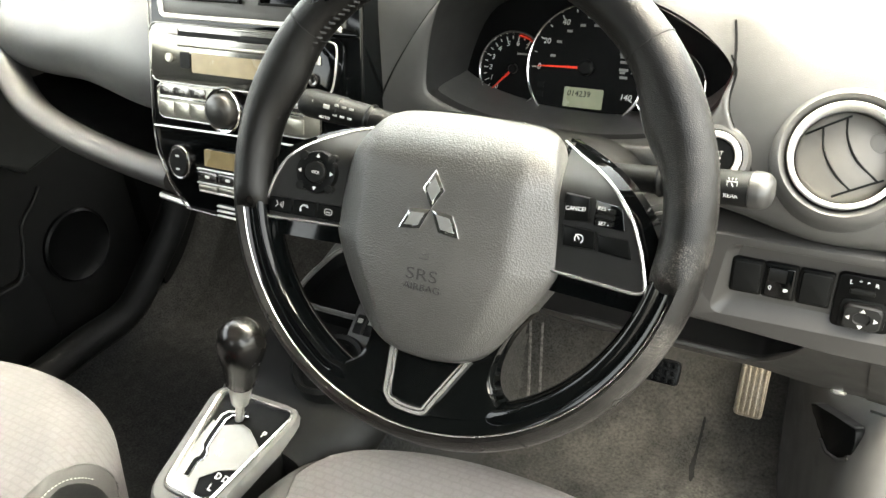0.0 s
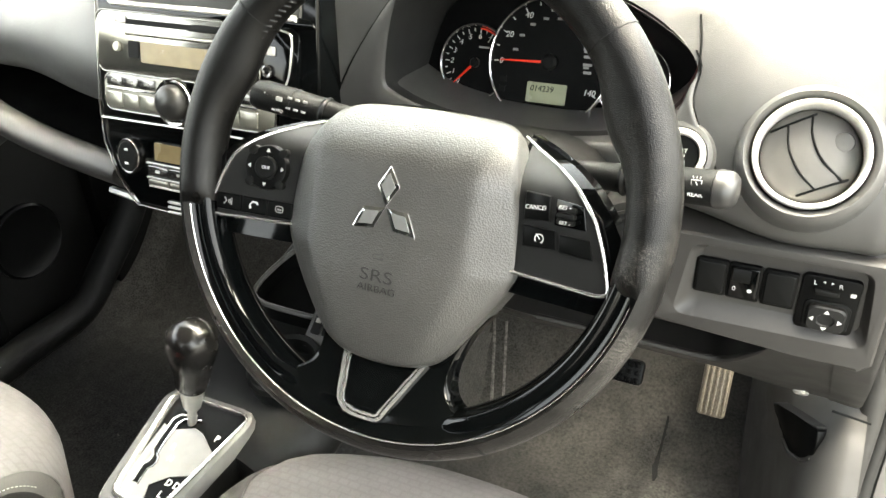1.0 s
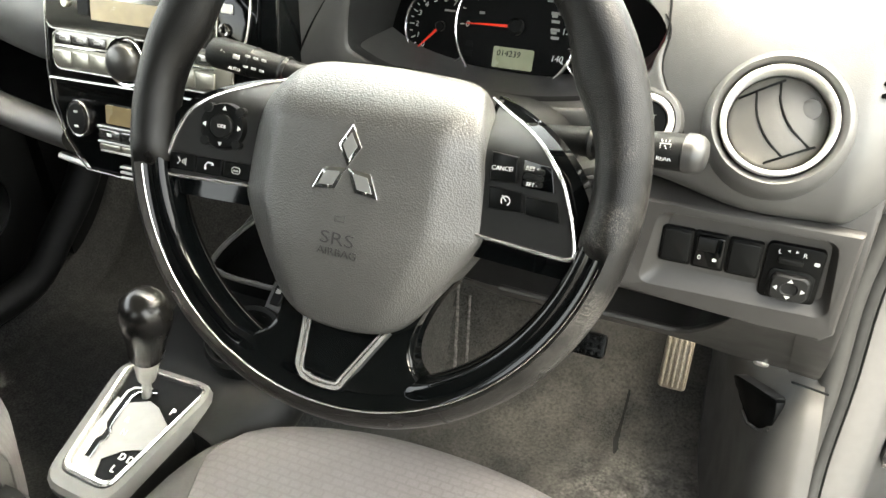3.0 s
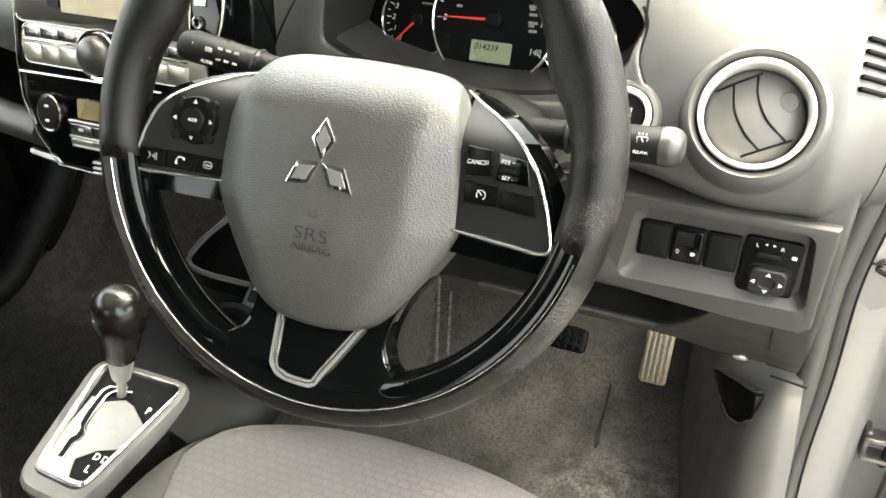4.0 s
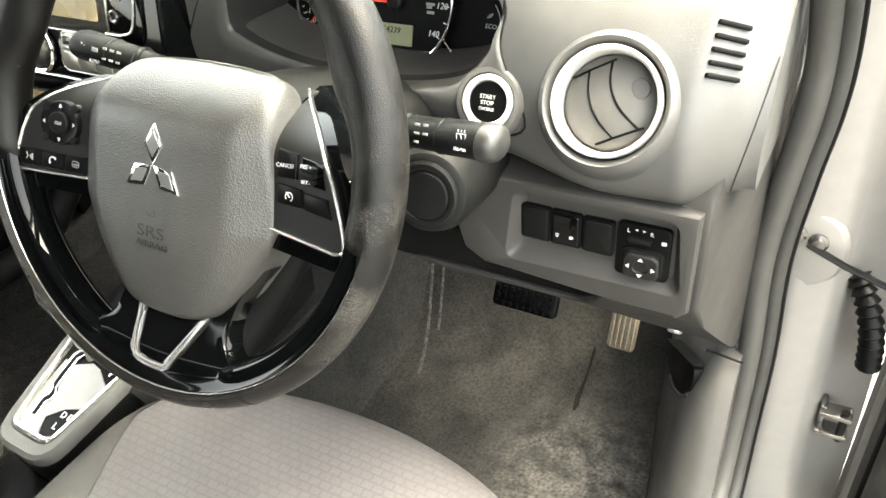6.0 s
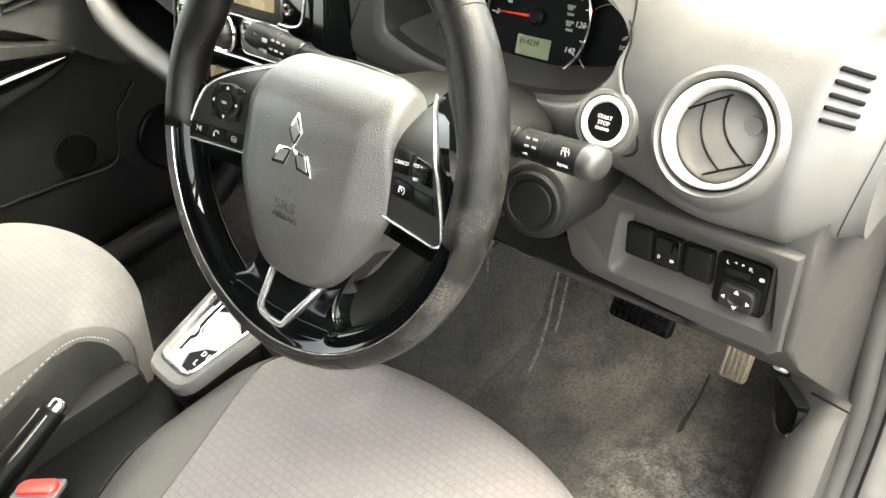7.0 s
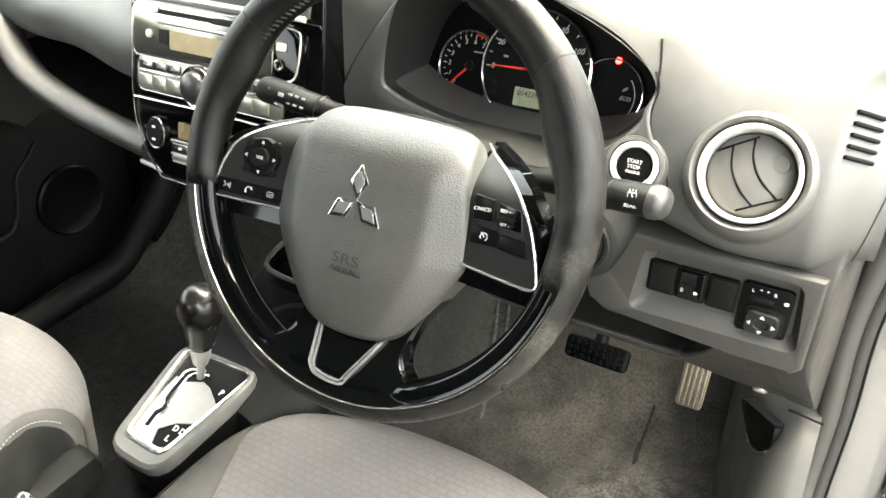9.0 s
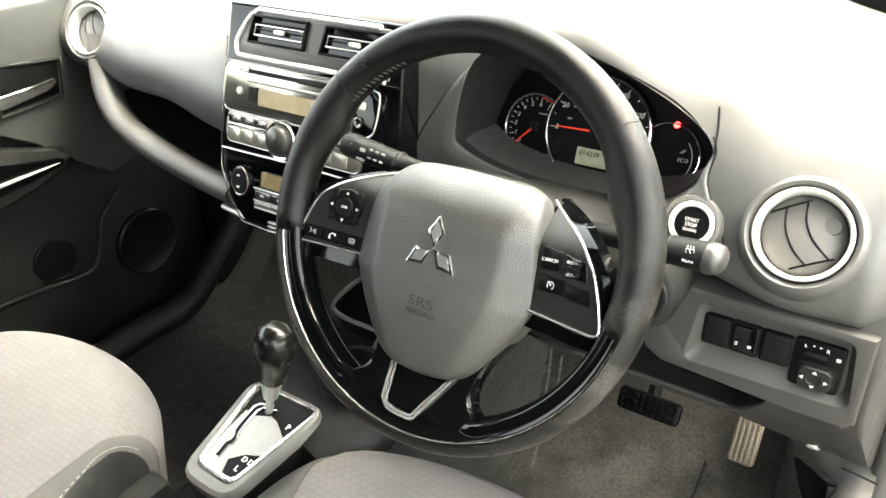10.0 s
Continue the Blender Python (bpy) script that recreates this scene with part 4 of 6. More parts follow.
for k, w in enumerate(("START", "STOP", "ENGINE")):
    part("lettering", letters(w, 0.0040 if k < 2 else 0.0031, BM_ @ Matrix.Translation((0, 0.0032 - k * 0.0040, 0.0029)), 0.0001), WHITE, cap_)

# lower driver panel with switches
panel = thing("switch_panel_trim", (0.19, 0.17, 0.42), "grey plastic lower dash panel with recessed switches", "panel")
pl = [(0.085, 0.520), (0.104, 0.450), (0.120, 0.440), (0.225, 0.436), (0.268, 0.432), (0.276, 0.440), (0.276, 0.521)]
FR = Matrix(((1, 0, 0, 0), (0, 0, -1, 0), (0, 1, 0, 0), (0, 0, 0, 1)))


def facing(x, y, z):
    """Frame on a surface that faces the driver: x right, y up, z towards the rear."""
    return Matrix.Translation((x, y, z)) @ FR


def round_quad(c, r, n=5):
    """Rounded outline over four corners."""
    out = []
    for i, p in enumerate(c):
        p = np.array(p)
        a = np.array(c[i - 1]) - p
        b = np.array(c[(i + 1) % 4]) - p
        a, b = p + a / np.linalg.norm(a) * r, p + b / np.linalg.norm(b) * r
        for t in np.linspace(0, 1, n):
            out.append(tuple((1 - t) ** 2 * a + 2 * t * (1 - t) * p + t * t * b))
    return out


def recess_ring(grow, y):
    mouth = round_quad([(0.1395 - grow, 0.4525 - grow), (0.2670 + grow, 0.4545 - grow), (0.2620 + grow * 0.5, 0.5125 + grow * 0.5), (0.1480 - grow, 0.5120 + grow * 0.5)], 0.009)
    return [(x, y, z) for x, z in mouth]


floor_line = round_quad([(0.1515, 0.4640), (0.2600, 0.4640), (0.2600, 0.5085), (0.1535, 0.5085)], 0.007)
cutter = loft([recess_ring(0.004, 0.140), recess_ring(0.004, 0.1545), recess_ring(0.0012, 0.1565), recess_ring(0.0, 0.1585), [(x, 0.1650, z) for x, z in floor_line]])
part("panel", carve(solid(pl, -0.22, -0.156, 0.004, 3, FR), [cutter]), DASHL, panel, angle=30)
for k, cx in enumerate((0.1610, 0.1840, 0.2075)):
    sw = thing("switch", (cx, 0.165, 0.470), ("black headlamp levelling switch with white symbols" if k == 1 else "blank black switch cover"), "switch", "dash switches")
    part("bezel", solid(rrect(0.0228, 0.0290, 0.0022, 4, 0, 0), -0.006, 0.0025, 0.0006, 2, facing(cx, 0.164, 0.4845)), BLACK, sw)
    part("face", solid(rrect(0.0196, 0.0256, 0.002, 4, 0, 0), 0, 0.0038, 0.0012, 3, facing(cx, 0.164, 0.4845)), DARK if k != 1 else GLOSS, sw)
    if k == 1:
        part("dial", loft([[(cx - 0.002 + s, 0.164 - 0.0038 - 0.002 * math.cos(a), 0.4905 + 0.0055 * math.sin(a)) for a in np.linspace(-1.5, 1.5, 9)] for s in (-0.006, 0.006)], False, False), DARK, sw, "ridged thumb dial")
        part("lettering", letters("1", 0.005, facing(cx - 0.0065, 0.1598, 0.4885), 0.0001), WHITE, sw)
        part("lettering", letters("0", 0.005, facing(cx - 0.0060, 0.1598, 0.4795), 0.0001), WHITE, sw)
        part("lamp_symbol", solid(spline([(-0.0012, 0.0012), (0.0009, 0.0012), (0.0018, 0), (0.0009, -0.0012), (-0.0012, -0.0012)], 3, True), 0, 0.0002, 0, 1, facing(cx + 0.0045, 0.1598, 0.4795)), WHITE, sw)
mirror_sw = thing("mirror_switch", (0.239, 0.165, 0.46), "black door mirror control with white arrows", "switch", "dash switches")
part("bezel", solid(rrect(0.0375, 0.0440, 0.004, 4), -0.006, 0.0030, 0.001, 2, facing(0.2395, 0.164, 0.4800)), BLACK, mirror_sw)
part("surround", solid(rrect(0.0300, 0.0245, 0.005, 4), 0, 0.0042, 0.001, 2, facing(0.2400, 0.164, 0.4712)), DARK, mirror_sw)
knob_ = part("knob", loft([[facing(0.2400, 0.161, 0.4712) @ Vector((x, y, n)) for x, y in rrect(w, h, r, 6)] for w, h, r, n in ((0.0255, 0.0205, 0.005, 0.0), (0.0250, 0.0200, 0.005, 0.0045), (0.0225, 0.0178, 0.0048, 0.0058), (0.0115, 0.0095, 0.0042, 0.0060), (0.0100, 0.0082, 0.0038, 0.0048), (0.0010, 0.0010, 0.0003, 0.0044))]), FACED, mirror_sw, "rounded square adjuster pad")
for k in range(4):
    a = radians(90 * k)
    part("arrow", solid([(-0.0019, -0.0012), (0.0019, -0.0012), (0, 0.0016)], 0, 0.0003, 0, 1, facing(0.2400 + 0.0088 * math.cos(a), 0.1551, 0.4712 + 0.0068 * math.sin(a)) @ Matrix.Rotation(a - math.pi / 2, 4, "Z")), WHITE, knob_)
for sg in (-1, 1):
    part("arrow", solid([(-0.0009, -0.0008), (0.0009, -0.0008), (0, 0.0010)], 0, 0.0002, 0, 1, facing(0.2370 + 0.0026 * sg, 0.1605, 0.4982) @ Matrix.Rotation(radians(-90 * sg), 4, "Z")), WHITE, mirror_sw)
part("selector", solid(rrect(0.016, 0.0042, 0.001, 3), 0, 0.006, 0.001, 2, facing(0.2370, 0.164, 0.4905)), DARK, mirror_sw)
part("lettering", letters("L", 0.0045, facing(0.2290, 0.1605, 0.4965), 0.0001), WHITE, mirror_sw)
part("lettering", letters("R", 0.0045, facing(0.2450, 0.1605, 0.4965), 0.0001), WHITE, mirror_sw)
part("fold_symbol", solid(rrect(0.0034, 0.0028, 0.0006, 2), 0, 0.0003, 0, 1, facing(0.2535, 0.1608, 0.4915)), WHITE, mirror_sw)

# knee panel with open tray
knee = thing("knee_panel", (0.12, 0.25, 0.28), "dark grey plastic knee panel with an open tray", "panel")


def knee_y(z):
    """Depth of the sloping face at a height."""
    return 0.158 + (0.442 - z) * 0.946


def knee_face(x):
    """Section of the panel, reaching lower towards the door."""
    f = step(0.165, 0.236, x)
    foot = 0.314 - 0.022 * f
    ring = [(knee_y(z), z) for z in np.linspace(0.442, foot + 0.004, 9)] + [(knee_y(foot) + 0.004, foot), (0.345, foot + 0.006), (0.345, 0.44)]
    back = 0.02 * step(0.0, -0.15, x) if x < 0 else 0.0
    return [(x, y + back, z) for y, z in ring]


slot_low = spline([(-0.20, 0.3480), (0.0, 0.3475), (0.10, 0.3460), (0.150, 0.3455), (0.172, 0.3490), (0.1840, 0.3620), (0.1930, 0.3800), (0.2020, 0.4000), (0.2090, 0.4220), (0.2115, 0.4400)], 4)
slot_line = slot_low + [(0.2115, 0.4480), (0.0, 0.4480), (-0.20, 0.4480)]
part("panel", carve(loft([knee_face(x) for x in list(np.linspace(-0.16, 0.16, 12)) + list(np.linspace(0.17, 0.2755, 14))]), [in_y(slot_line, 0.10, 0.315)]), DASHL, knee, angle=40)
part("tray_lip", tube([(x, knee_y(z) + 0.0015, z - 0.0008) for x, z in slot_low[4:33]], [0.0034] * 21 + [0.0030 - 0.0003 * i for i in range(8)], 8, False, 1, (0, 1, 0)), DASHL, knee, "rounded tray lip")
# black sheets over the carved grey walls put in the tray's shade
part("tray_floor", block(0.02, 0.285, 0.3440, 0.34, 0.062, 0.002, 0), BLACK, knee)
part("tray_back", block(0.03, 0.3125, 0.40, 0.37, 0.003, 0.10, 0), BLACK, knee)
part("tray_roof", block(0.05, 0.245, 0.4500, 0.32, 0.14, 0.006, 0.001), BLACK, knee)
part("screw", lathe([(0.0070, -0.004), (0.0070, 0.0008), (0.0055, 0.0022), (0.0025, 0.0022), (0.0005, 0.0010)], 20, axes((0.2465, knee_y(0.2965) - 0.0006, 0.2965), (1, 0, 0), (0, -0.687, 0.726))), SATIN, knee, "screw head")

# pedals
brake = thing("brake_pedal", (0.04, 0.43, 0.10), "black rubber brake pedal with ribs", "pedal")
PM = axes((0.038, 0.424, 0.163), (1, 0, 0), (0, 0.5, 0.866))
part("pad", solid(rrect(0.086, 0.031, 0.006, 4), -0.010, 0, 0.003, 2, PM), BLACK, brake)
for i in range(9):
    for j in range(3):
        part("stud", block(-0.036 + i * 0.0090, -0.0095 + j * 0.0095, 0.0015, 0.0055, 0.006, 0.004, 0.001, PM), BLACK, brake)
part("arm", tube([(0.04, 0.435, 0.165), (0.03, 0.50, 0.22), (0.02, 0.54, 0.36), (0.02, 0.50, 0.47)], 0.009, 8), DARK, brake)
accel = thing("accelerator_pedal", (0.168, 0.43, 0.08), "tan worn accelerator pedal with long ridges", "pedal")
AM = axes((0.166, 0.426, 0.166), (1, 0, 0), (0, 0.42, 0.907))
part("pad", solid(rrect(0.0325, 0.066, 0.005, 4), -0.010, 0, 0.002, 2, AM), PEDAL, accel)
for i in range(5):
    part("rib", block(-0.0124 + i * 0.0062, 0, 0.001, 0.0033, 0.060, 0.004, 0.001, AM), PEDAL, accel)
part("arm", tube([(0.166, 0.435, 0.17), (0.166, 0.47, 0.25), (0.166, 0.50, 0.42)], 0.007, 8), DARK, accel)

# ---- centre stack ----
TS = Matrix.Identity(4)
TS = axes((MID, 0.14, 0.55), (1, 0, 0), (0, 0.2425, 0.970))


def stack(x, z, n=0.0):
    """Frame on the stack's face at a world x and z."""
    return TS @ Matrix.Translation((x - MID, (z - 0.55) / 0.970, n))


st = thing("centre_stack", (MID, 0.15, 0.45), "gloss black centre stack panel of the dashboard", "panel")
part("panel", solid([(-0.118, 0.150), (-0.121, 0.0), (-0.119, -0.030), (-0.105, -0.062), (-0.080, -0.088), (0.080, -0.088), (0.105, -0.062), (0.119, -0.030), (0.121, 0.0), (0.118, 0.150)][::-1], -0.05, 0.0, 0.004, 3, TS), GLOSS, st)
part("edge_strip", tube([stack(MID + x, z, 0.001).translation for x, z in ((-0.119, 0.66), (-0.122, 0.55), (-0.119, 0.52), (-0.105, 0.49), (-0.082, 0.466), (0.0, 0.464))], 0.0009, 6), FACE, st)
part("split_line", tube([stack(MID + x, z, 0.001).translation for x, z in ((-0.120, 0.5420), (0.0, 0.5440), (0.118, 0.5420))], 0.0010, 6), SATIN, st)
for k in range(3):
    part("foot_slat", block(0, 0, 0, 0.055, 0.0022, 0.003, 0.0008, stack(-0.29, 0.4745 - k * 0.0045, 0.001)), SATIN, st)
audio = thing("car_radio", (MID, 0.14, 0.55), "silver car radio with amber display and volume knob", "radio")
part("face", solid(rrect(0.182, 0.0525, 0.009, 5), -0.01, 0.003, 0.002, 3, stack(-0.302, 0.6105)), RADIO, audio, "glossy silver-grey face")
part("face_outline", tube([stack(-0.302 + x, 0.6105 + y, 0.0026).translation for x, y in rrect(0.183, 0.0525, 0.0095, 5)], 0.0008, 6, True), RADIO, audio)
part("disc_slot", solid([(-0.070, -0.0022), (0.068, -0.0022), (0.070, 0.0022), (-0.072, 0.0022)], 0.002, 0.0036, 0, 1, stack(-0.293, 0.6285)), BLACK, audio)
part("slot_tab", solid(rrect(0.013, 0.0065, 0.0015, 3), 0.002, 0.0044, 0.0008, 2, stack(-0.3625, 0.6300)), SILVER, audio)
part("slot_flap", solid([(-0.024, -0.0030), (0.024, -0.0030), (0.020, 0.0030), (-0.018, 0.0030)], 0.002, 0.0046, 0.0010, 2, stack(-0.262, 0.6285)), DARK, audio)
part("lower_band", solid(rrect(0.140, 0.0040, 0.0015, 3), 0.002, 0.0040, 0.001, 2, stack(-0.288, 0.6190)), AUDIO, audio)
part("display", solid(rrect(0.118, 0.0178, 0.0015, 3), 0.001, 0.0038, 0, 1, stack(-0.281, 0.6040)), AMBER, audio, "unlit amber display")
part("display_end", solid(rrect(0.0125, 0.0150, 0.0015, 3), 0.001, 0.0042, 0.0005, 1, stack(-0.3482, 0.6055)), BLACK, audio)
part("eject_button", lathe([(0.0042, 0), (0.0042, 0.0045), (0.0034, 0.0056), (0.0005, 0.0056)], 20, stack(-0.3682, 0.6065)), AUDIO, audio)
for s, cx in ((-1, -0.3480), (1, -0.2350)):
    pad_ = part("button_panel", solid(rrect(0.078, 0.0325, 0.0085, 5), -0.01, 0.0025, 0.002, 3, stack(cx, 0.5670)), AUDIO, audio, "grey button panel")
    part("panel_edge", tube([stack(cx + x, 0.5670 + y, 0.0022).translation for x, y in rrect(0.079, 0.0322, 0.009, 5)], 0.0007, 6, True), RADIO, audio)
    for k in range(3):
        bx = cx - 0.0260 + k * 0.0195
        part("button", solid(rrect(0.0190, 0.0090, 0.0010, 3), 0.002, 0.0036, 0.0006, 2, stack(bx, 0.5765)), FACE, audio)
        part("button", solid(rrect(0.0190, 0.0135, 0.0010, 3), 0.002, 0.0040, 0.0008, 2, stack(bx, 0.5605)), AUDIO, audio)
        part("button_mark", block(0, 0, 0.0037, 0.0065, 0.0022, 0.0004, 0, stack(bx, 0.5770)), GREYP, audio)
    part("bright_strip", block(0, 0, 0.0038, 0.058, 0.0016, 0.001, 0.0004, stack(cx - 0.006, 0.5703)), CHROME, audio)
vk = part("volume_knob", lathe([(0.0162, 0.002), (0.0162, 0.006), (0.0156, 0.0105), (0.0142, 0.0136), (0.0110, 0.0156), (0.0060, 0.0166), (0.0005, 0.0168)], 48, stack(-0.3025, 0.5655)), KNOB, audio, "dark round knob")
part("knob_ring", lathe([(0.0210, 0.002), (0.0210, 0.0055), (0.0202, 0.0070), (0.0180, 0.0062), (0.0172, 0.002)], 48, stack(-0.3025, 0.5655), False), CHROME, vk, "chrome ring")
climate = thing("climate_panel", (MID, 0.125, 0.47), "black climate control panel with amber display and knob", "climate control")
ck = part("temperature_knob", lathe([(0.0125, 0), (0.0125, 0.0028), (0.0115, 0.0040), (0.0005, 0.0042)], 40, stack(-0.3640, 0.5100) @ Matrix.Diagonal((0.92, 1.15, 1, 1))), DARK, climate)
part("knob_ring", lathe([(0.0150, 0), (0.0150, 0.0018), (0.0142, 0.0030), (0.0127, 0.0024)], 40, stack(-0.3640, 0.5100) @ Matrix.Diagonal((0.92, 1.12, 1, 1)), False), FACE, ck, "dark satin ring")
for dy in (0.0065, -0.0065):
    part("knob_mark", block(0, dy, 0.0042, 0.0045, 0.0022, 0.0006, 0.0003, stack(-0.3640, 0.5100)), WHITE, ck)
part("display", solid(rrect(0.112, 0.0165, 0.0015, 3), 0, 0.002, 0, 1, stack(-0.275, 0.5187)), AMBER, climate, "unlit amber display")
for z, w, cx in ((0.5072, 0.130, -0.277), (0.4940, 0.130, -0.277), (0.4862, 0.125, -0.277)):
    part("bright_strip", block(0, 0, 0.001, w, 0.0018, 0.002, 0.0005, stack(cx, z)), SATIN, climate)
for r_, z in enumerate((0.5008, 0.4900)):
    for k in range(5):
        b_ = part("button", solid(rrect(0.0240, 0.0090 if r_ == 0 else 0.0052, 0.001, 3), 0, 0.0022, 0.0006, 2, stack(-0.328 + k * 0.0255, z)), FACE if r_ == 0 else AUDIO, climate)
        if r_ == 0:
            part("button_mark", block(0, 0, 0.0024, 0.005, 0.0026, 0.0004, 0, stack(-0.328 + k * 0.0255, z)), WHITE, b_)
hz = part("side_pad", solid(rrect(0.040, 0.060, 0.012, 5), -0.01, 0.002, 0.001, 2, stack(-0.192, 0.608)), GLOSS, st)
part("side_outline", tube([stack(x, z, 0.003).translation for x, z in spline([(-0.210, 0.6345), (-0.186, 0.6330), (-0.1790, 0.6260), (-0.1830, 0.5950), (-0.1960, 0.5875), (-0.215, 0.5870)], 5)], 0.0009, 6), SATIN, st)
part("usb_socket", solid(rrect(0.011, 0.0075, 0.001, 2), 0.001, 0.0036, 0.0006, 1, stack(-0.2010, 0.6170)), SATIN, st)
part("aux_jack", lathe([(0.0055, 0.001), (0.0055, 0.0036), (0.0042, 0.0042), (0.0024, 0.0036), (0.0022, 0.001)], 24, stack(-0.2030, 0.6010)), FACE, st)

# centre air vents
def slot_vent(cx):
    v = thing("air_vent", (cx, 0.17, 0.65), "rectangular black air vent with slats above the radio", "air vent", "centre vents")
    m = stack(cx, 0.6715, 0.003)
    line = [(-0.0400, -0.0130), (0.0355, -0.0130), (0.0395, 0.0130), (-0.0330, 0.0130)]

    def rim_(f, g, n):
        return [m @ Vector((x * f, y * g, n)) for x, y in spline(line, 1, True)]
    part("surround", loft([rim_(1.06, 1.14, -0.010), rim_(1.06, 1.14, 0.0030), rim_(1.0, 1.0, 0.0034), rim_(0.97, 0.94, -0.016)], True, False), BLACK, v)
    for k in range(3):
        part("slat", block(0.0, -0.0070 + k * 0.0070, -0.005, 0.070, 0.0011, 0.010, 0.0004, m), BLACK, v)
    part("slat_frame", tube([m @ Vector((x, y, 0.0006)) for x, y in ((-0.0345, -0.0060), (0.0330, -0.0060), (0.0350, 0.0045), (-0.0320, 0.0045))], 0.0009, 6, True, 1, m.col[2][:3]), SATIN, v, "thin silver slat edge")
    part("tab", block(0.002, -0.0005, 0.001, 0.013, 0.0050, 0.005, 0.0015, m), SILVER, v, "small silver tab")
    part("back", block(0, 0, -0.018, 0.084, 0.030, 0.002, 0, m), BLACK, v)


slot_vent(-0.3165)
slot_vent(-0.2165)
part("vent_surround", carve(solid([(-0.100, -0.018), (0.103, -0.018), (0.106, 0.022), (0.100, 0.029), (-0.070, 0.029), (-0.083, 0.020), (-0.0995, -0.004)], -0.03, 0.003, 0.002, 2, stack(MID, 0.6615)), [solid([(-0.0405, -0.0130), (0.036, -0.0130), (0.040, 0.0132), (-0.0335, 0.0132)], -0.05, 0.05, 0, 1, stack(x, 0.6715)) for x in (-0.3165, -0.2165)]), DASH, st)
part("chrome_outline", tube([stack(MID + x, 0.6615 + y, 0.003).translation for x, y in [(0.100, -0.0185), (-0.097, -0.0185)] + spline([(-0.100, -0.016), (-0.1005, -0.003), (-0.084, 0.020), (-0.070, 0.029)], 4) + [(0.09, 0.029)]], 0.0027, 8), SILVER, st, "silver vent outline")
part("black_band", solid([(-0.115, -0.003), (0.118, -0.003), (0.112, 0.004), (-0.105, 0.004)], -0.01, 0.002, 0.001, 2, stack(MID, 0.6395)), GLOSS, st)

# passenger shelf and glove box
glove = thing("glove_box", (-0.62, 0.25, 0.36), "dark plastic glove box under an open dash shelf", "glove box")
rail = spline([(-0.395, 0.150, 0.478), (-0.47, 0.158, 0.482), (-0.56, 0.168, 0.492), (-0.64, 0.182, 0.508), (-0.70, 0.205, 0.532), (-0.742, 0.232, 0.570), (-0.752, 0.245, 0.60)], 6)
part("shelf_rail", tube(rail, 0.020, 14, False, 0.75, (0, 0.3, 1)), DASHL, glove, "rounded grey shelf edge")
part("door", loft([[(x, y, z) for x, z, y in ((-0.40, 0.475, 0.165), (-0.40, 0.43, 0.182), (-0.40, 0.40, 0.23), (-0.40, 0.40, 0.33), (-0.40, 0.475, 0.33))], [(-0.74, y + 0.03, z + 0.02) for z, y in ((0.50, 0.19), (0.44, 0.205), (0.41, 0.24), (0.41, 0.33), (0.50, 0.33))]]), BLACK, glove)
part("catch_strip", tube([(-0.40, 0.172, 0.432), (-0.46, 0.176, 0.436)], 0.004, 6), SATIN, glove)
part("shelf_back", block(-0.57, 0.30, 0.52, 0.36, 0.01, 0.09, 0.002), BLACK, glove)
part("shelf_inner", tube([(-0.41, 0.23, 0.512), (-0.52, 0.25, 0.535), (-0.62, 0.28, 0.545)], 0.006, 8), DARK, glove)

# ---- centre console and gear selector ----
GS = math.atan(0.27)
GM = axes((MID - 0.003, 0.015, 0.2605), (1, 0, 0), (0, math.cos(GS), math.sin(GS)))
console = thing("centre_console", (MID, 0.0, 0.02), "dark plastic centre console with pale gear selector surround", "console")


def soft_quad(pad, r=0.012, n=5):
    """Rounded outline of the selector surround."""
    c = [(-0.032 - pad * 0.8, -0.0455 - pad * 1.15), (0.0205 + pad * 0.45, -0.049 - pad * 1.15), (0.0485 + pad * 0.5, 0.0635 + pad * 0.4), (-0.0445 - pad * 0.75, 0.0625 + pad * 0.4)]
    out = []
    for i, p in enumerate(c):
        p = np.array(p)
        a = np.array(c[i - 1]) - p
        b = np.array(c[(i + 1) % 4]) - p
        a, b = p + a / np.linalg.norm(a) * r, p + b / np.linalg.norm(b) * r
        for t in np.linspace(0, 1, n):
            out.append(tuple((1 - t) ** 2 * a + 2 * t * (1 - t) * p + t * t * b))
    return out


def on_gate(pts, n):
    return [GM @ Vector((x, y, n)) for x, y in pts]


part("side_skirt", loft([on_gate(soft_quad(0.024, 0.03), -0.20), on_gate(soft_quad(0.022, 0.03), -0.03), on_gate(soft_quad(0.020, 0.026), -0.014)], True, True), DARK, console)
part("surround", loft([on_gate(soft_quad(0.021, 0.026), -0.016), on_gate(soft_quad(0.020, 0.026), -0.005), on_gate(soft_quad(0.016, 0.022), -0.001), on_gate(soft_quad(0.006, 0.014), 0.0), on_gate(soft_quad(0.004, 0.012), -0.004)], True, False), BEIGE, console, "pale grey selector surround")
def bridge_ring(y, left, right, top):
    """Section of the console top ahead of the selector."""
    pts = [(left, 0.06), (left, top - 0.040), (left + 0.018, top - 0.008), (left + 0.05, top), (right - 0.06, top), (right - 0.022, top - 0.012), (right, top - 0.040), (right - 0.010, top - 0.070), (right - 0.040, top - 0.10), (right - 0.045, 0.06)]
    return [(MID + x, y, z) for x, z in spline(pts, 3)]


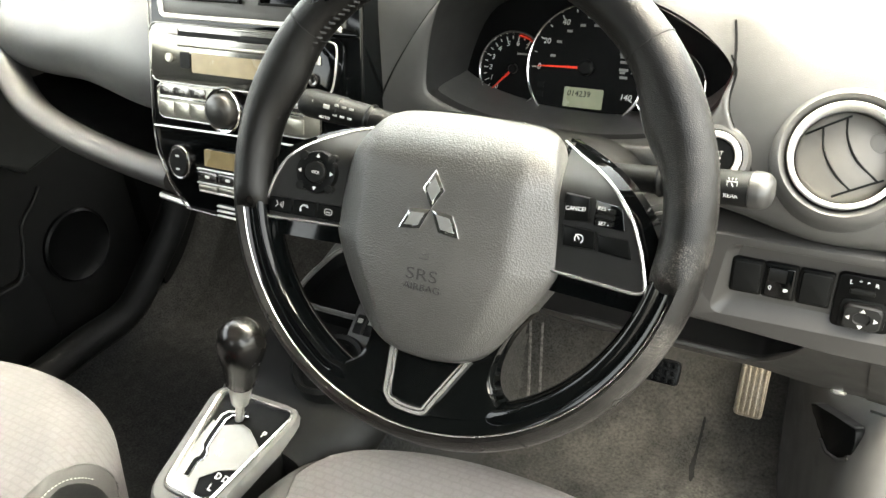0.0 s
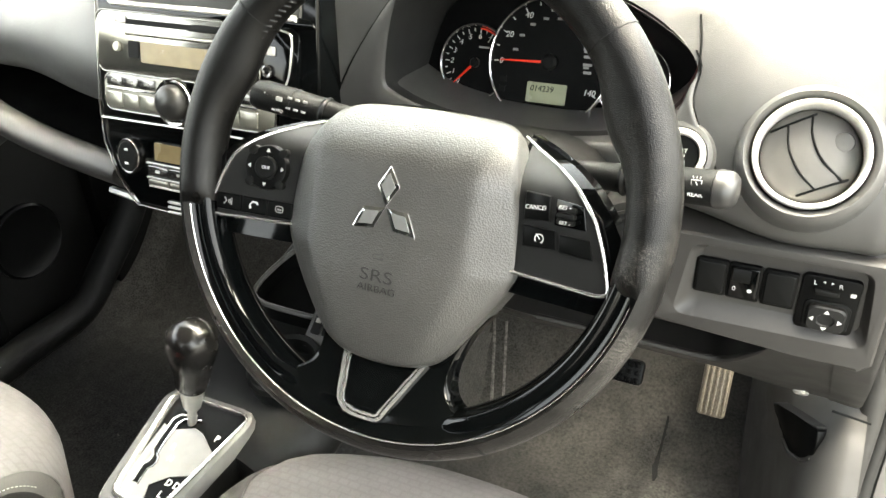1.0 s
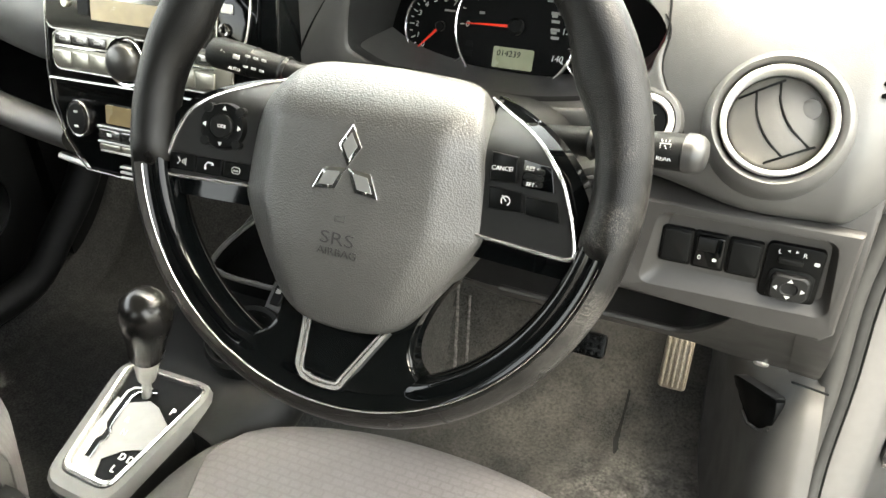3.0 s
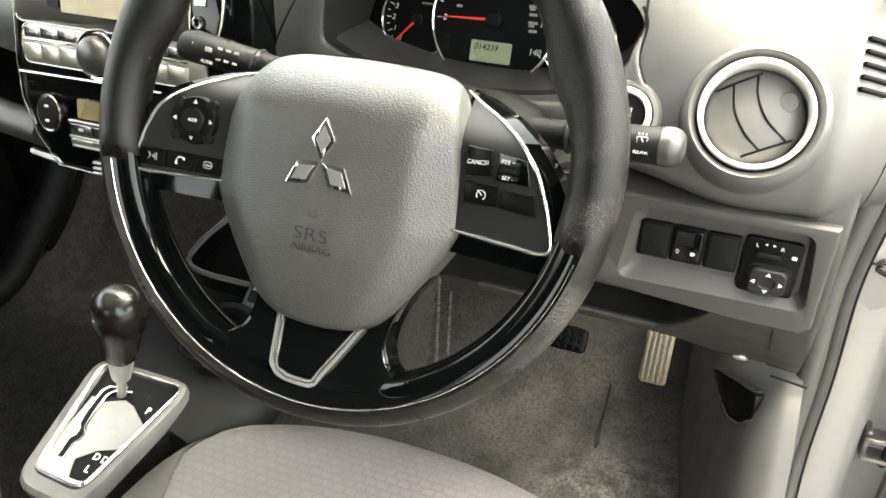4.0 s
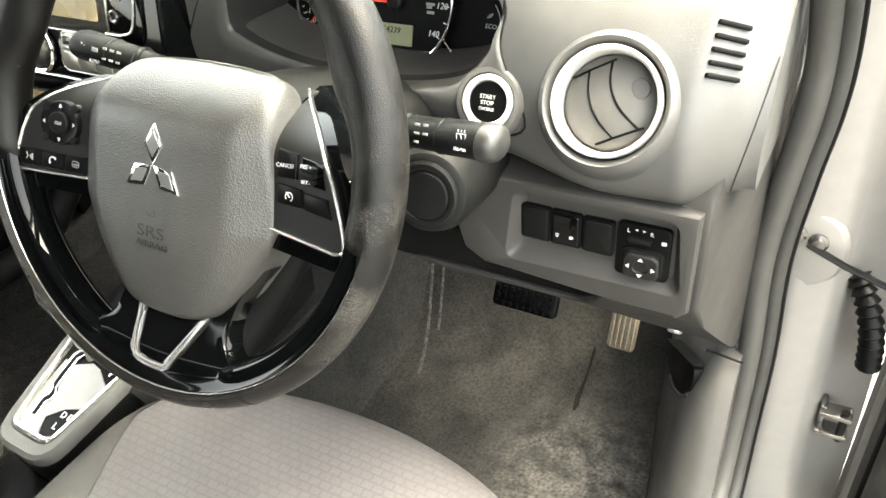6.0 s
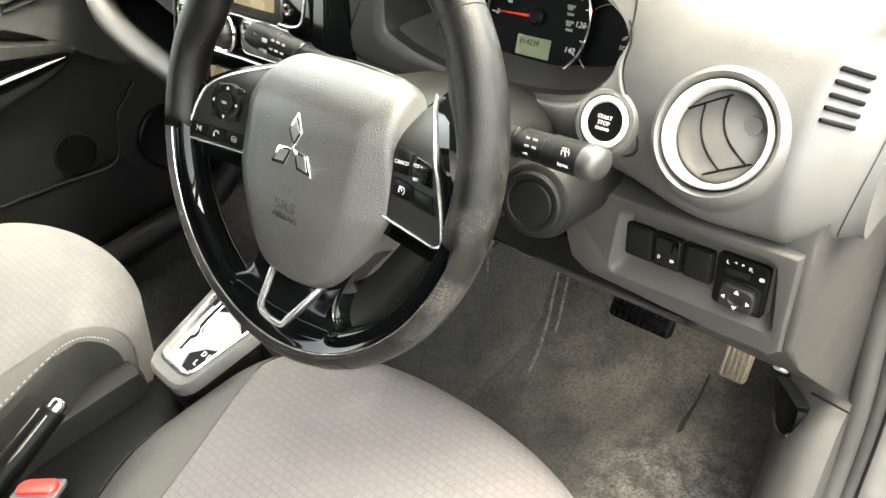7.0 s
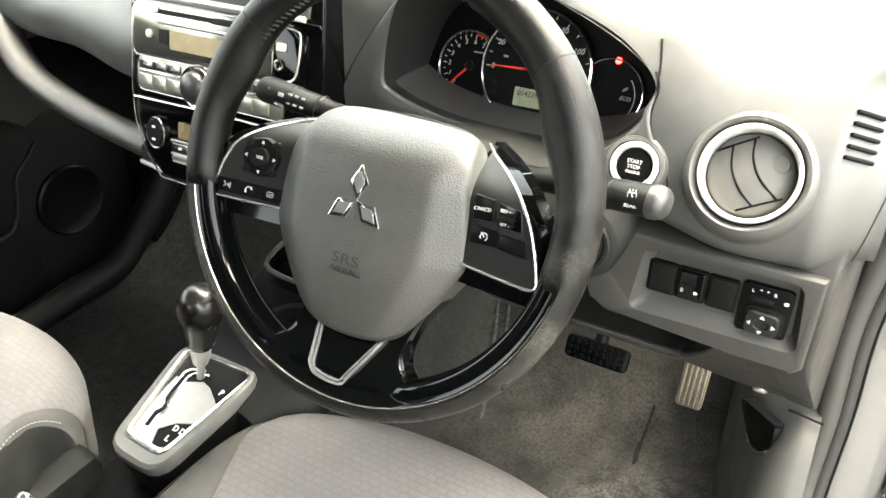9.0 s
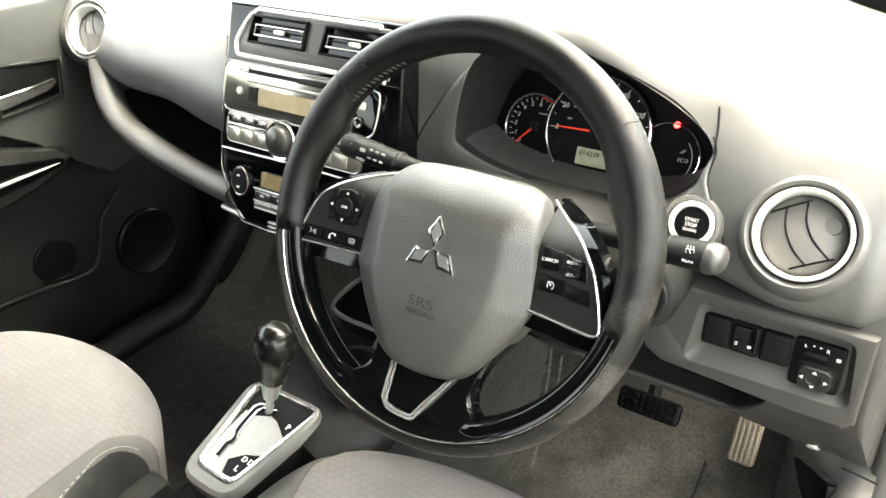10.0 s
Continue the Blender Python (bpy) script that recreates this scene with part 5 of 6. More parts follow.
part("front_bridge", loft([bridge_ring(y, l, r, t) for y, l, r, t in ((0.045, -0.066, 0.085, 0.258), (0.075, -0.072, 0.108, 0.268), (0.10, -0.076, 0.116, 0.278), (0.17, -0.078, 0.116, 0.290), (0.24, -0.078, 0.108, 0.305), (0.33, -0.075, 0.10, 0.330))]), CONSOLE, console, angle=50)
part("selector_frame", loft([on_gate(soft_quad(0.004, 0.012), -0.004), on_gate(soft_quad(0.0045, 0.012), 0.0012), on_gate(soft_quad(0.002, 0.010), 0.0028), on_gate(soft_quad(-0.001, 0.009), 0.0018), on_gate(soft_quad(-0.0015, 0.009), -0.006)], True, False), BRIGHT, console, "bright metal frame")
sel = thing("gear_selector", (MID, 0.05, 0.262), "automatic gear selector with black leather knob", "gear selector")
plate = part("gate_plate", solid(soft_quad(-0.0015, 0.009), -0.010, -0.004, 0, 1, GM), BLACK, sel, "gloss black gate plate")
bright = [(-0.0350, 0.030), (-0.0355, 0.0), (-0.0330, -0.035), (-0.0280, -0.046), (-0.015, -0.048), (0.0, -0.0464), (-0.0066, -0.0293), (0.0083, -0.0159), (0.0270, -0.0091), (0.0350, 0.0176), (0.0113, 0.0331), (-0.0005, 0.0360), (-0.0215, 0.0263)]
part("silver_insert", solid(bright, -0.004, -0.0028, 0.0004, 1, GM), GATE, sel, "bright silver stepped gate insert")
slot = [(-0.0020, 0.0465), (-0.0200, 0.0420), (-0.0245, 0.0360), (-0.0240, 0.0145), (-0.0225, 0.0010), (-0.0180, -0.0040), (-0.0178, -0.0105), (-0.0215, -0.0150), (-0.0200, -0.0319)]
part("gate_slot", tube([GM @ Vector((x, y, -0.0024)) for x, y in slot], 0.0034, 8, False, 0.15, GM.col[2][:3]), BLACK, sel)
part("slot_edge", tube([GM @ Vector((x - 0.0040, y + 0.0012, -0.0018)) for x, y in slot], 0.0011, 6, False, 1, GM.col[2][:3]), SATIN, sel)
part("slot_edge", tube([GM @ Vector((x + 0.0038, y - 0.0016, -0.0020)) for x, y in slot], 0.0009, 6, False, 1, GM.col[2][:3]), CHROME, sel)
for tx, x, y in (("D", 0.0212, -0.0217), ("D", 0.0118, -0.0214), ("L", 0.0112, -0.0340)):
    part("lettering", letters(tx, 0.0090, GM @ Matrix.Translation((x, y, -0.0035)), 0.0002, 0, 0.0003), WHITE, plate)
for tx, x, y in (("R", -0.0085, 0.0116), ("N", -0.0030, -0.0005)):
    part("lettering", letters(tx, 0.0080, GM @ Matrix.Translation((x, y, -0.0026)), 0.0002), WHITE, plate)
part("lettering", letters("P", 0.009, GM @ Matrix.Translation((0.0282, 0.0331, -0.0035)), 0.0002, 0, 0.0003), WHITE, plate)
L0, L1 = Vector((-0.284, 0.054, 0.273)), Vector((-0.247, 0.036, 0.355))
LD = (L1 - L0).normalized()
LX = axes(L0, Vector((0, 1, 0)).cross(LD), LD.cross(Vector((0, 1, 0)).cross(LD)))
part("stem", lathe([(0.0045, -0.01), (0.0042, 0.030), (0.0085, 0.034), (0.0100, 0.050), (0.0118, 0.070), (0.0122, 0.078)], 28, LX), SATIN, sel, "satin metal stem")
part("knob", lathe([(0.0125, 0.076), (0.0150, 0.080), (0.0158, 0.095), (0.0178, 0.115), (0.0205, 0.132), (0.0216, 0.145), (0.0204, 0.156), (0.0158, 0.165), (0.0095, 0.1695), (0.0005, 0.171)], 40, LX), SHIFTER, sel, "black leather knob")
part("release_button", block(-0.0205, 0.0, 0.140, 0.008, 0.012, 0.020, 0.003, LX), DARK, sel)

# bin and sockets ahead of the selector
bin_ = thing("console_bin", (-0.27, 0.24, 0.27), "black open console bin with pale rim", "storage bin")
BL = spline([(-0.315, 0.205), (-0.312, 0.270), (-0.290, 0.292), (-0.235, 0.290), (-0.215, 0.270), (-0.220, 0.205), (-0.25, 0.195)], 5, True)
part("rim", tube([(x, y, 0.318 + (y - 0.2) * 0.22) for x, y in BL], 0.003, 8, True), DASH, bin_)
part("well", loft([[(x, y, 0.318 + (y - 0.2) * 0.22) for x, y in BL], [(-0.265 + (x + 0.265) * 0.85, 0.245 + (y - 0.245) * 0.85, 0.24) for x, y in BL]], True, False), BLACK, bin_)
part("well_floor", solid([(-0.265 + (x + 0.265) * 0.86, 0.245 + (y - 0.245) * 0.86) for x, y in BL], 0.238, 0.2405), BLACK, bin_)
sock = thing("socket_panel", (-0.20, 0.19, 0.29), "small panel with two black sockets", "socket")
XM = axes((-0.210, 0.185, 0.318), (1, 0, 0), (0, 0.8, 0.6))
part("plate", solid(rrect(0.034, 0.050, 0.004, 4), -0.006, 0, 0.001, 2, XM), DASHL, sock)
for k in (-1, 1):
    part("socket", solid(rrect(0.011, 0.022, 0.002, 3, k * 0.0068, 0), 0, 0.002, 0.0005, 1, XM), BLACK, sock)
    part("socket_mark", block(k * 0.0068, 0.004, 0.0022, 0.006, 0.005, 0.0006, 0.0002, XM), GREYP, sock)
cup = thing("cup_holder", (-0.245, 0.13, 0.27), "round black cup holder ring beside the gear selector", "cup holder")
part("ring", lathe([(0.040, 0), (0.040, 0.030), (0.037, 0.034), (0.033, 0.031), (0.031, 0.0)], 36, Matrix.Translation((-0.225, 0.140, 0.272)) @ Matrix.Rotation(radians(14), 4, "X"), False), DARK, cup)

# handbrake and buckles
hb = thing("handbrake", (-0.287, -0.24, 0.10), "black handbrake lever with silver button", "handbrake")
H0, H1 = Vector((-0.285, -0.42, 0.150)), Vector((-0.287, -0.158, 0.283))
part("grip", tube([H0 + (H1 - H0) * t for t in np.linspace(0, 1, 12)], [0.0125 + 0.0025 * math.sin(3.1 * t) for t in np.linspace(0, 1, 12)], 14), BLACK, hb)
part("silver_strip", tube([H0 + (H1 - H0) * t + Vector((0.0075, -0.004, 0.0085)) for t in np.linspace(0.25, 0.98, 6)], 0.0021, 8), FACE, hb)
part("silver_strip", tube([H0 + (H1 - H0) * t + Vector((-0.0040, -0.005, 0.0115)) for t in np.linspace(0.25, 0.98, 6)], 0.0014, 8), FACE, hb)
part("button", lathe([(0.0085, 0), (0.0085, 0.008), (0.0068, 0.0105), (0.0035, 0.0105), (0.003, 0.006), (0.0005, 0.006)], 20, Matrix.Translation(H1) @ (H1 - H0).to_track_quat("Z", "Y").to_matrix().to_4x4()), CHROME, hb, "silver release button")
part("boot", loft([[(-0.285 + 0.05 * math.cos(a) * f, -0.33 + 0.10 * math.sin(a) * f, z) for a in np.linspace(0, 6.283, 21)[:-1]] for f, z in ((1, 0.15), (0.9, 0.175), (0.5, 0.20))]), DARK, hb)
rearc = thing("rear_console", (-0.285, -0.3, 0.0), "black plastic tunnel console between the seats", "console")
part("body", block(-0.280, -0.315, 0.0925, 0.168, 0.72, 0.185, 0.015, None, 3), BLACK, rearc)
part("edge_trim", tube([(-0.243, -0.16, 0.185), (-0.246, -0.02, 0.215)], 0.0018, 6), SATIN, rearc)


def buckle(c, yaw):
    m = Matrix.Translation(c) @ Matrix.Rotation(radians(yaw), 4, "Z") @ Matrix.Rotation(radians(-14), 4, "X")
    b = thing("seat_belt_buckle", (c[0], c[1], c[2] - 0.12), "black seat belt buckle with red release button", "buckle", "seat belt buckles")
    part("casing", block(0, 0, -0.055, 0.046, 0.030, 0.110, 0.006, m), BLACK, b)
    part("release", solid(rrect(0.037, 0.0185, 0.006, 5), -0.004, 0.0045, 0.002, 3, m), RED, b, "red button")
    part("edge", solid(rrect(0.044, 0.028, 0.005, 4), -0.003, 0.0008, 0.0005, 1, m), DASH, b)


buckle((-0.2275, -0.211, 0.262), 40)
buckle((-0.330, -0.255, 0.262), -15)


# ---- seats ----
def stitches(path):
    """Short threads along a path, one for every other step."""
    return merge(*[tube([a, b], 0.00055, 5) for a, b in list(zip(path, path[1:]))[::2]])


def seat(cx, yf, W, zt, e0, e1, taper, nose, bow, level, thread, label):
    s = thing("front_seat", (cx, yf - 0.25, 0.05), label, "seat", "front seats")

    def width(v):
        """Half width: narrower towards the back or the front."""
        return W * (1 - taper * (1 - step(0.44, 0.74, v))) * (1 - nose * step(0.66, 1.0, v))

    def surf(u, v):
        """v from 0 at the back to 1 at the front of the top, then down the front to 1.35."""
        a = abs(u) / width(v)
        front = yf - bow * a ** 2.2 - 0.5 * bow * a ** 6
        y = -0.56 + yf - 0.07 + (front - (-0.56 + yf - 0.07)) * min(1.0, v) if v <= 1 else front
        top = zt - 0.070 * (1 - min(1, v)) + 0.012 * math.sin(math.pi * min(1, v))
        side = 0.010 * step(0.60, 0.85, a) * (1 - step(0.6, 1.0, v)) - 0.048 * (1 - level * step(0.50, 0.92, v)) * max(0.0, (a - 0.68) / 0.32) ** 2
        z = top + side
        r = 0.075
        if v > 0.86:
            q = (v - 0.86) / 0.49 * 2.1
            z -= r * (1 - math.cos(min(q, math.pi / 2))) * 0.9 + max(0, q - math.pi / 2) * 0.16
            y = front - 0.075 + r * math.sin(min(q, math.pi / 2)) - max(0, q - math.pi / 2) * 0.02
        return (cx + u, y, z)

    vs = list(np.linspace(0, 0.86, 22)) + list(np.linspace(0.88, 1.35, 16))

    def edge(v):
        """Half width of the insert: wider towards the front."""
        return e0 + (e1 - e0) * max(0.0, min(1.0, (v - 0.45) / 0.45))

    def patch(lo, hi, n, inflate=0.0):
        bm = bmesh.new()
        g = [[bm.verts.new(surf(lo(v) + (hi(v) - lo(v)) * i / (n - 1), v)) for i in range(n)] for v in vs]
        for a, b in zip(g, g[1:]):
            for i in range(n - 1):
                bm.faces.new((a[i], a[i + 1], b[i + 1], b[i]))
        if inflate:
            for row in g:
                for i, vert in enumerate(row):
                    vert.co.z += inflate * (max(0.0, math.sin(math.pi * i / (n - 1))) ** 0.5 - 1)
        return bm
    part("insert", patch(lambda v: -edge(v), lambda v: edge(v), 26, 0.005), FABRIC, s, "pale grey woven fabric centre")
    for sg in (-1, 1):
        part("bolster", patch(lambda v: sg * edge(v), lambda v: sg * width(v), 14, 0.003), BOLSTER, s, "plain grey side bolster")
        rim_pts = [surf(sg * width(v), v) for v in vs]
        side = [[(p[0] + sg * d * (1 - 0.85 * step(0.84, 1.0, v)), p[1] - 0.3 * d, max(0.05, min(p[2] - h, zt - 0.02 - h if v > 0.9 else 9.0))) for p, v in zip(rim_pts, vs)] for d, h in ((0.0, 0.0), (0.007, 0.006), (0.011, 0.02), (0.012, 0.10), (0.006, 0.22))]
        part("side_skirt", loft(side, False, False), DARKCLOTH, s, "dark seat side")
        part("seam", stitches([Vector(surf(sg * width(v) * 0.985, v)) + Vector((0, 0, 0.0004)) for v in np.linspace(0.05, 1.10, 150)]), thread, s)
        part("seam", tube([Vector(surf(sg * edge(v), v)) + Vector((0, 0, -0.0045)) for v in vs], 0.0014, 6), BOLSTER, s)
    across = [(e0 * 0.97 * q, 0.60 + 0.045 * (1 - q * q)) for q in np.linspace(-1, 1, 25)]
    part("seam", tube([Vector(surf(u, v)) + Vector((0, 0, 0.0006 - 0.005 * (1 - max(0.0, math.cos(u / e0 * 1.5)) ** 0.5))) for u, v in across], 0.0016, 6, False, 0.6), BOLSTER, s)
    part("base", block(cx, yf - 0.30, 0.13, 0.42, 0.44, 0.18, 0.02), DARK, s)
    back = []
    for t in np.linspace(0, 1, 12):
        z = 0.24 + 0.62 * t
        y = yf - 0.60 - 0.20 * t
        w = 0.24 - 0.03 * t - 0.05 * max(0, (t - 0.85) / 0.15) ** 2
        back.append([(cx + x, y + d, z) for x, d in ((-w, 0.06), (-w * 0.75, 0.085), (0, 0.05), (w * 0.75, 0.085), (w, 0.06), (w, -0.05), (-w, -0.05))])
    part("backrest", loft(back), DARKCLOTH, s)
    return s


DARKCLOTH = material("dark_seat_side", (0.009, 0.0092, 0.0090), 0.8, spec=0.12, spread=0.1, scale=400, bump=0.4, bump_scale=900)
seat(0.0, 0.133, 0.238, 0.274, 0.110, 0.194, 0.22, 0.0, 0.066, 0.0, BOLSTER, "pale grey fabric driver seat cushion with darker bolsters")
seat(-0.548, 0.036, 0.204, 0.297, 0.178, 0.163, 0.0, 0.14, 0.060, 0.75, THREAD, "pale grey fabric passenger seat cushion with stitched dark side")

# ---- driver door opening ----
kick = thing("kick_panel", (0.26, 0.30, 0.0), "grey plastic kick panel and sill trim with bonnet release", "trim panel")


def kick_ring(y):
    f = step(0.15, 0.31, y)
    foot = 0.246 - 0.18 * max(0.0, y - 0.307)
    lo = [(0.250, 0.005), (0.262, 0.055), (0.280, 0.082), (0.300, 0.090), (0.316, 0.086), (0.316, -0.05), (0.25, -0.05)]
    hi = [(foot - 0.006, 0.0), (foot + 0.004, 0.12), (0.262 - 0.25 * max(0.0, y - 0.30), 0.215), (0.284, 0.262), (0.308, 0.270), (0.312, -0.05), (foot - 0.01, -0.05)]
    ring = [(a[0] + (b[0] - a[0]) * f, a[1] + (b[1] - a[1]) * f) for a, b in zip(lo, hi)]
    return [(x, y, z) for x, z in spline(ring[:5], 4) + ring[5:]]


part("panel", loft([kick_ring(y) for y in list(np.linspace(-0.7, 0.05, 8)) + list(np.linspace(0.07, 0.60, 26))]), KICK, kick, angle=60)
def RP(q):
    """Place in the recess's frame."""
    p = RM.inverted() @ Vector(q)
    return (p.x, p.y)


RM = axes((0.262, 0.31, 0.20), (0.53, -0.85, 0), (0.1, 0.1, 1))
rel = part("release_recess", solid(spline([RP(q) for q in ((0.236, 0.362, 0.224), (0.248, 0.341, 0.214), (0.256, 0.321, 0.202), (0.270, 0.304, 0.210), (0.280, 0.296, 0.222), (0.284, 0.306, 0.250), (0.272, 0.321, 0.246), (0.253, 0.345, 0.235))], 4, True), -0.006, 0.0080, 0.002, 2, RM), BLACK, kick, "dark bonnet release recess")
part("bonnet_release", tube([RM @ Vector((*RP(q), 0.0085)) for q in ((0.252, 0.331, 0.206), (0.258, 0.318, 0.202), (0.270, 0.304, 0.209), (0.280, 0.296, 0.222))], 0.0022, 8), DASHL, kick, "bonnet release lever edge")
part("seam_strip", tube([(0.276, 0.298, 0.281), (0.294, 0.298, 0.279), (0.310, 0.300, 0.275)], 0.0012, 6), BLACK, kick)
part("end_trim", solid([(0.004, 0.530), (0.000, 0.442), (0.030, 0.402), (0.075, 0.356), (0.125, 0.306), (0.150, 0.282), (0.175, 0.280), (0.175, 0.62), (0.050, 0.62), (0.030, 0.560)][::-1], -0.024, 0.004, 0.004, 3, axes((0.2770, 0.1600, 0), (0.125, 0.992, 0), (0, 0, 1))), DASHL, kick, angle=50)
seal_path = spline([(0.318, -0.70, 0.075), (0.320, 0.0, 0.070), (0.322, 0.20, 0.062), (0.323, 0.295, 0.085), (0.3215, 0.330, 0.16), (0.3205, 0.331, 0.27), (0.3150, 0.325, 0.38), (0.3200, 0.315, 0.47), (0.3260, 0.305, 0.54), (0.3240, 0.285, 0.61), (0.312, 0.21, 0.72), (0.290, 0.05, 0.86), (0.26, -0.10, 0.96), (0.24, -0.30, 1.02)], 6)
seal = thing("door_seal", (0.328, -0.70, 0.06), "dark rubber door seal round the open doorway", "seal")
part("bead", tube([(x + 0.006, y - 0.002, z) for x, y, z in seal_path], 0.0072, 12, False, 1, (1, 0, 0)), SEAL, seal)
part("lip", tube([(x + 0.0125, y - 0.001, z) for x, y, z in seal_path], 0.0032, 8, False, 1, (1, 0, 0)), BLACK, seal, "thin black lip")
single("trim_edge", tube([(x - 0.008, y - 0.004, z) for x, y, z in seal_path], 0.0110, 14, False, 1, (1, 0, 0)), KICK, "grey trim edging along the doorway", "trim", kind="structure")
pillar = thing("door_pillar", (0.36, 0.36, -0.05), "silver painted door pillar with hinge and check strap", "pillar")
prings = []
for z, dx in ((-0.08, 0.012), (0.05, 0.010), (0.15, 0.008), (0.27, 0.004), (0.40, 0.0), (0.52, -0.004), (0.62, -0.006), (0.72, -0.02)):
    dy = -0.10 * max(0, z - 0.55)
    prings.append([(x + dx, y + dy, z) for x, y in ((0.316, 0.345), (0.322, 0.338), (0.340, 0.340), (0.362, 0.346), (0.374, 0.356), (0.382, 0.380), (0.420, 0.400), (0.420, 0.46), (0.316, 0.46))])
part("panel", loft(prings), BODY, pillar, angle=60)
part("boss", loft([[(0.338 + r * math.cos(a), 0.343 - d, 0.385 + 1.25 * r * math.sin(a)) for a in np.linspace(0, 6.283, 25)[:-1]] for r, d in ((0.034, -0.004), (0.030, 0.002), (0.022, 0.004), (0.0005, 0.0045))]), BODY, pillar)
for x, z in ((0.328, 0.403), (0.346, 0.398)):
    part("bolt", lathe([(0.0085, 0), (0.0085, 0.002), (0.0055, 0.003), (0.0055, 0.006), (0.001, 0.0065)], 16, facing(x, 0.338, z)), FACE, pillar)
part("check_strap", tube([(0.338, 0.334, 0.397), (0.37, 0.330, 0.385), (0.42, 0.335, 0.365)], 0.004, 8, False, 0.6), BLACK, pillar)
hinge = thing("hinge_bracket", (0.40, 0.365, 0.13), "painted steel door hinge bracket", "hinge")
part("bracket", merge(block(0.402, 0.362, 0.160, 0.030, 0.020, 0.006, 0.002), block(0.402, 0.362, 0.186, 0.030, 0.020, 0.006, 0.002), block(0.390, 0.370, 0.173, 0.006, 0.020, 0.036, 0.002)), FACE, hinge)
part("pin", lathe([(0.004, 0), (0.004, 0.04)], 12, Matrix.Translation((0.410, 0.358, 0.153))), DARK, hinge)
boot = single("wiring_boot", tube(spline([(0.384, 0.368, 0.352), (0.398, 0.358, 0.330), (0.409, 0.356, 0.295), (0.414, 0.362, 0.258)], 10), [0.0098 + 0.0018 * (1 if i % 3 == 0 else -1 if i % 3 == 1 else 0) for i in range(31)], 12), BLACK, "black corrugated rubber wiring boot", "cable boot")
door = thing("driver_door", (0.70, 0.25, -0.05), "open driver door with dark inner trim", "car door")
DM = axes((0.425, 0.385, 0.0), (0.93, -0.36, 0), (0, 0, 1))
part("shell", solid([(0, -0.06), (0.75, -0.06), (0.80, 0.10), (0.80, 0.56), (0.0, 0.60)], -0.09, -0.02, 0.01, 2, DM), BODY, door)
part("inner_trim", solid([(0.03, -0.03), (0.72, -0.03), (0.77, 0.10), (0.77, 0.57), (0.03, 0.60)], -0.02, 0.03, 0.02, 4, DM), DASHL, door)
part("edge_frame", loft([[DM @ Vector((x, z, n)) for x, n in ((-0.004, -0.085), (-0.004, -0.03), (0.028, -0.012), (0.028, -0.085))] for z in (-0.05, 0.2, 0.58)]), BODY, door)
part("lower_pocket", solid(spline([(0.06, 0.02), (0.70, 0.02), (0.72, 0.12), (0.30, 0.15), (0.08, 0.12)], 4, True), 0.03, 0.06, 0.015, 3, DM), DARK, door)
part("edge_seal", tube([DM @ Vector(p) for p in ((0.02, -0.04, -0.01), (0.02, 0.2, -0.01), (0.02, 0.58, -0.01))], 0.006, 8), SEAL, door)

# ---- passenger door ----
pdoor = thing("passenger_door", (-0.90, -0.1, 0.03), "closed passenger door with grey trim, chrome handle and pocket", "car door")
PD = axes((-0.88, 0, 0), (0, 1, 0), (0, 0, 1))
part("panel", solid([(-0.75, 0.0), (0.50, 0.0), (0.50, 0.64), (-0.75, 0.64)], -0.06, 0.0, 0.006, 2, PD), CONSOLE, pdoor)
part("upper_trim", solid([(-0.75, 0.48), (0.02, 0.478), (0.10, 0.484), (0.123, 0.480), (0.167, 0.455), (0.235, 0.386), (0.275, 0.352), (0.36, 0.372), (0.44, 0.50), (0.46, 0.645), (-0.75, 0.645)], -0.01, 0.022, 0.010, 4, PD), DOORT, pdoor, "grey upper door trim")
part("handle_recess", solid([(0.13, 0.498), (0.223, 0.506), (0.23, 0.554), (0.14, 0.562)], 0.0, 0.0235, 0.002, 2, PD), BLACK, pdoor)
part("handle_surround", tube([PD @ Vector((x, z, 0.0235)) for x, z in [(0.126, 0.494), (0.226, 0.502), (0.234, 0.556), (0.138, 0.566)]], 0.003, 8, True, 1, (1, 0, 0)), DARK, pdoor)
part("handle", solid(spline([(0.120, 0.506), (0.170, 0.511), (0.214, 0.519), (0.216, 0.5315), (0.170, 0.5265), (0.120, 0.524)], 3, True), 0.0220, 0.0275, 0.002, 2, PD), FACE, pdoor, "chrome door handle")
# highlight along the handle's top, drawn as a chrome tube
part("handle_highlight", tube([PD @ Vector((x, z, 0.0275)) for x, z in ((0.120, 0.5235), (0.170, 0.5260), (0.2155, 0.5310))], 0.0013, 6), CHROME, pdoor)
part("armrest", solid([(-0.60, 0.350), (0.06, 0.366), (0.15, 0.385), (0.194, 0.405), (0.202, 0.418), (0.190, 0.430), (0.168, 0.436), (0.10, 0.456), (0.025, 0.475), (-0.60, 0.488)], 0.0, 0.050, 0.010, 4, PD), CONSOLE, pdoor, "grey moulded armrest", angle=50)
part("armrest_inlay", solid([(-0.60, 0.378), (0.02, 0.390), (0.13, 0.399), (0.180, 0.408), (0.188, 0.416), (0.180, 0.421), (0.10, 0.437), (0.025, 0.455), (-0.60, 0.468)], 0.048, 0.0515, 0.001, 2, PD), GLOSS, pdoor, "gloss black armrest inlay")
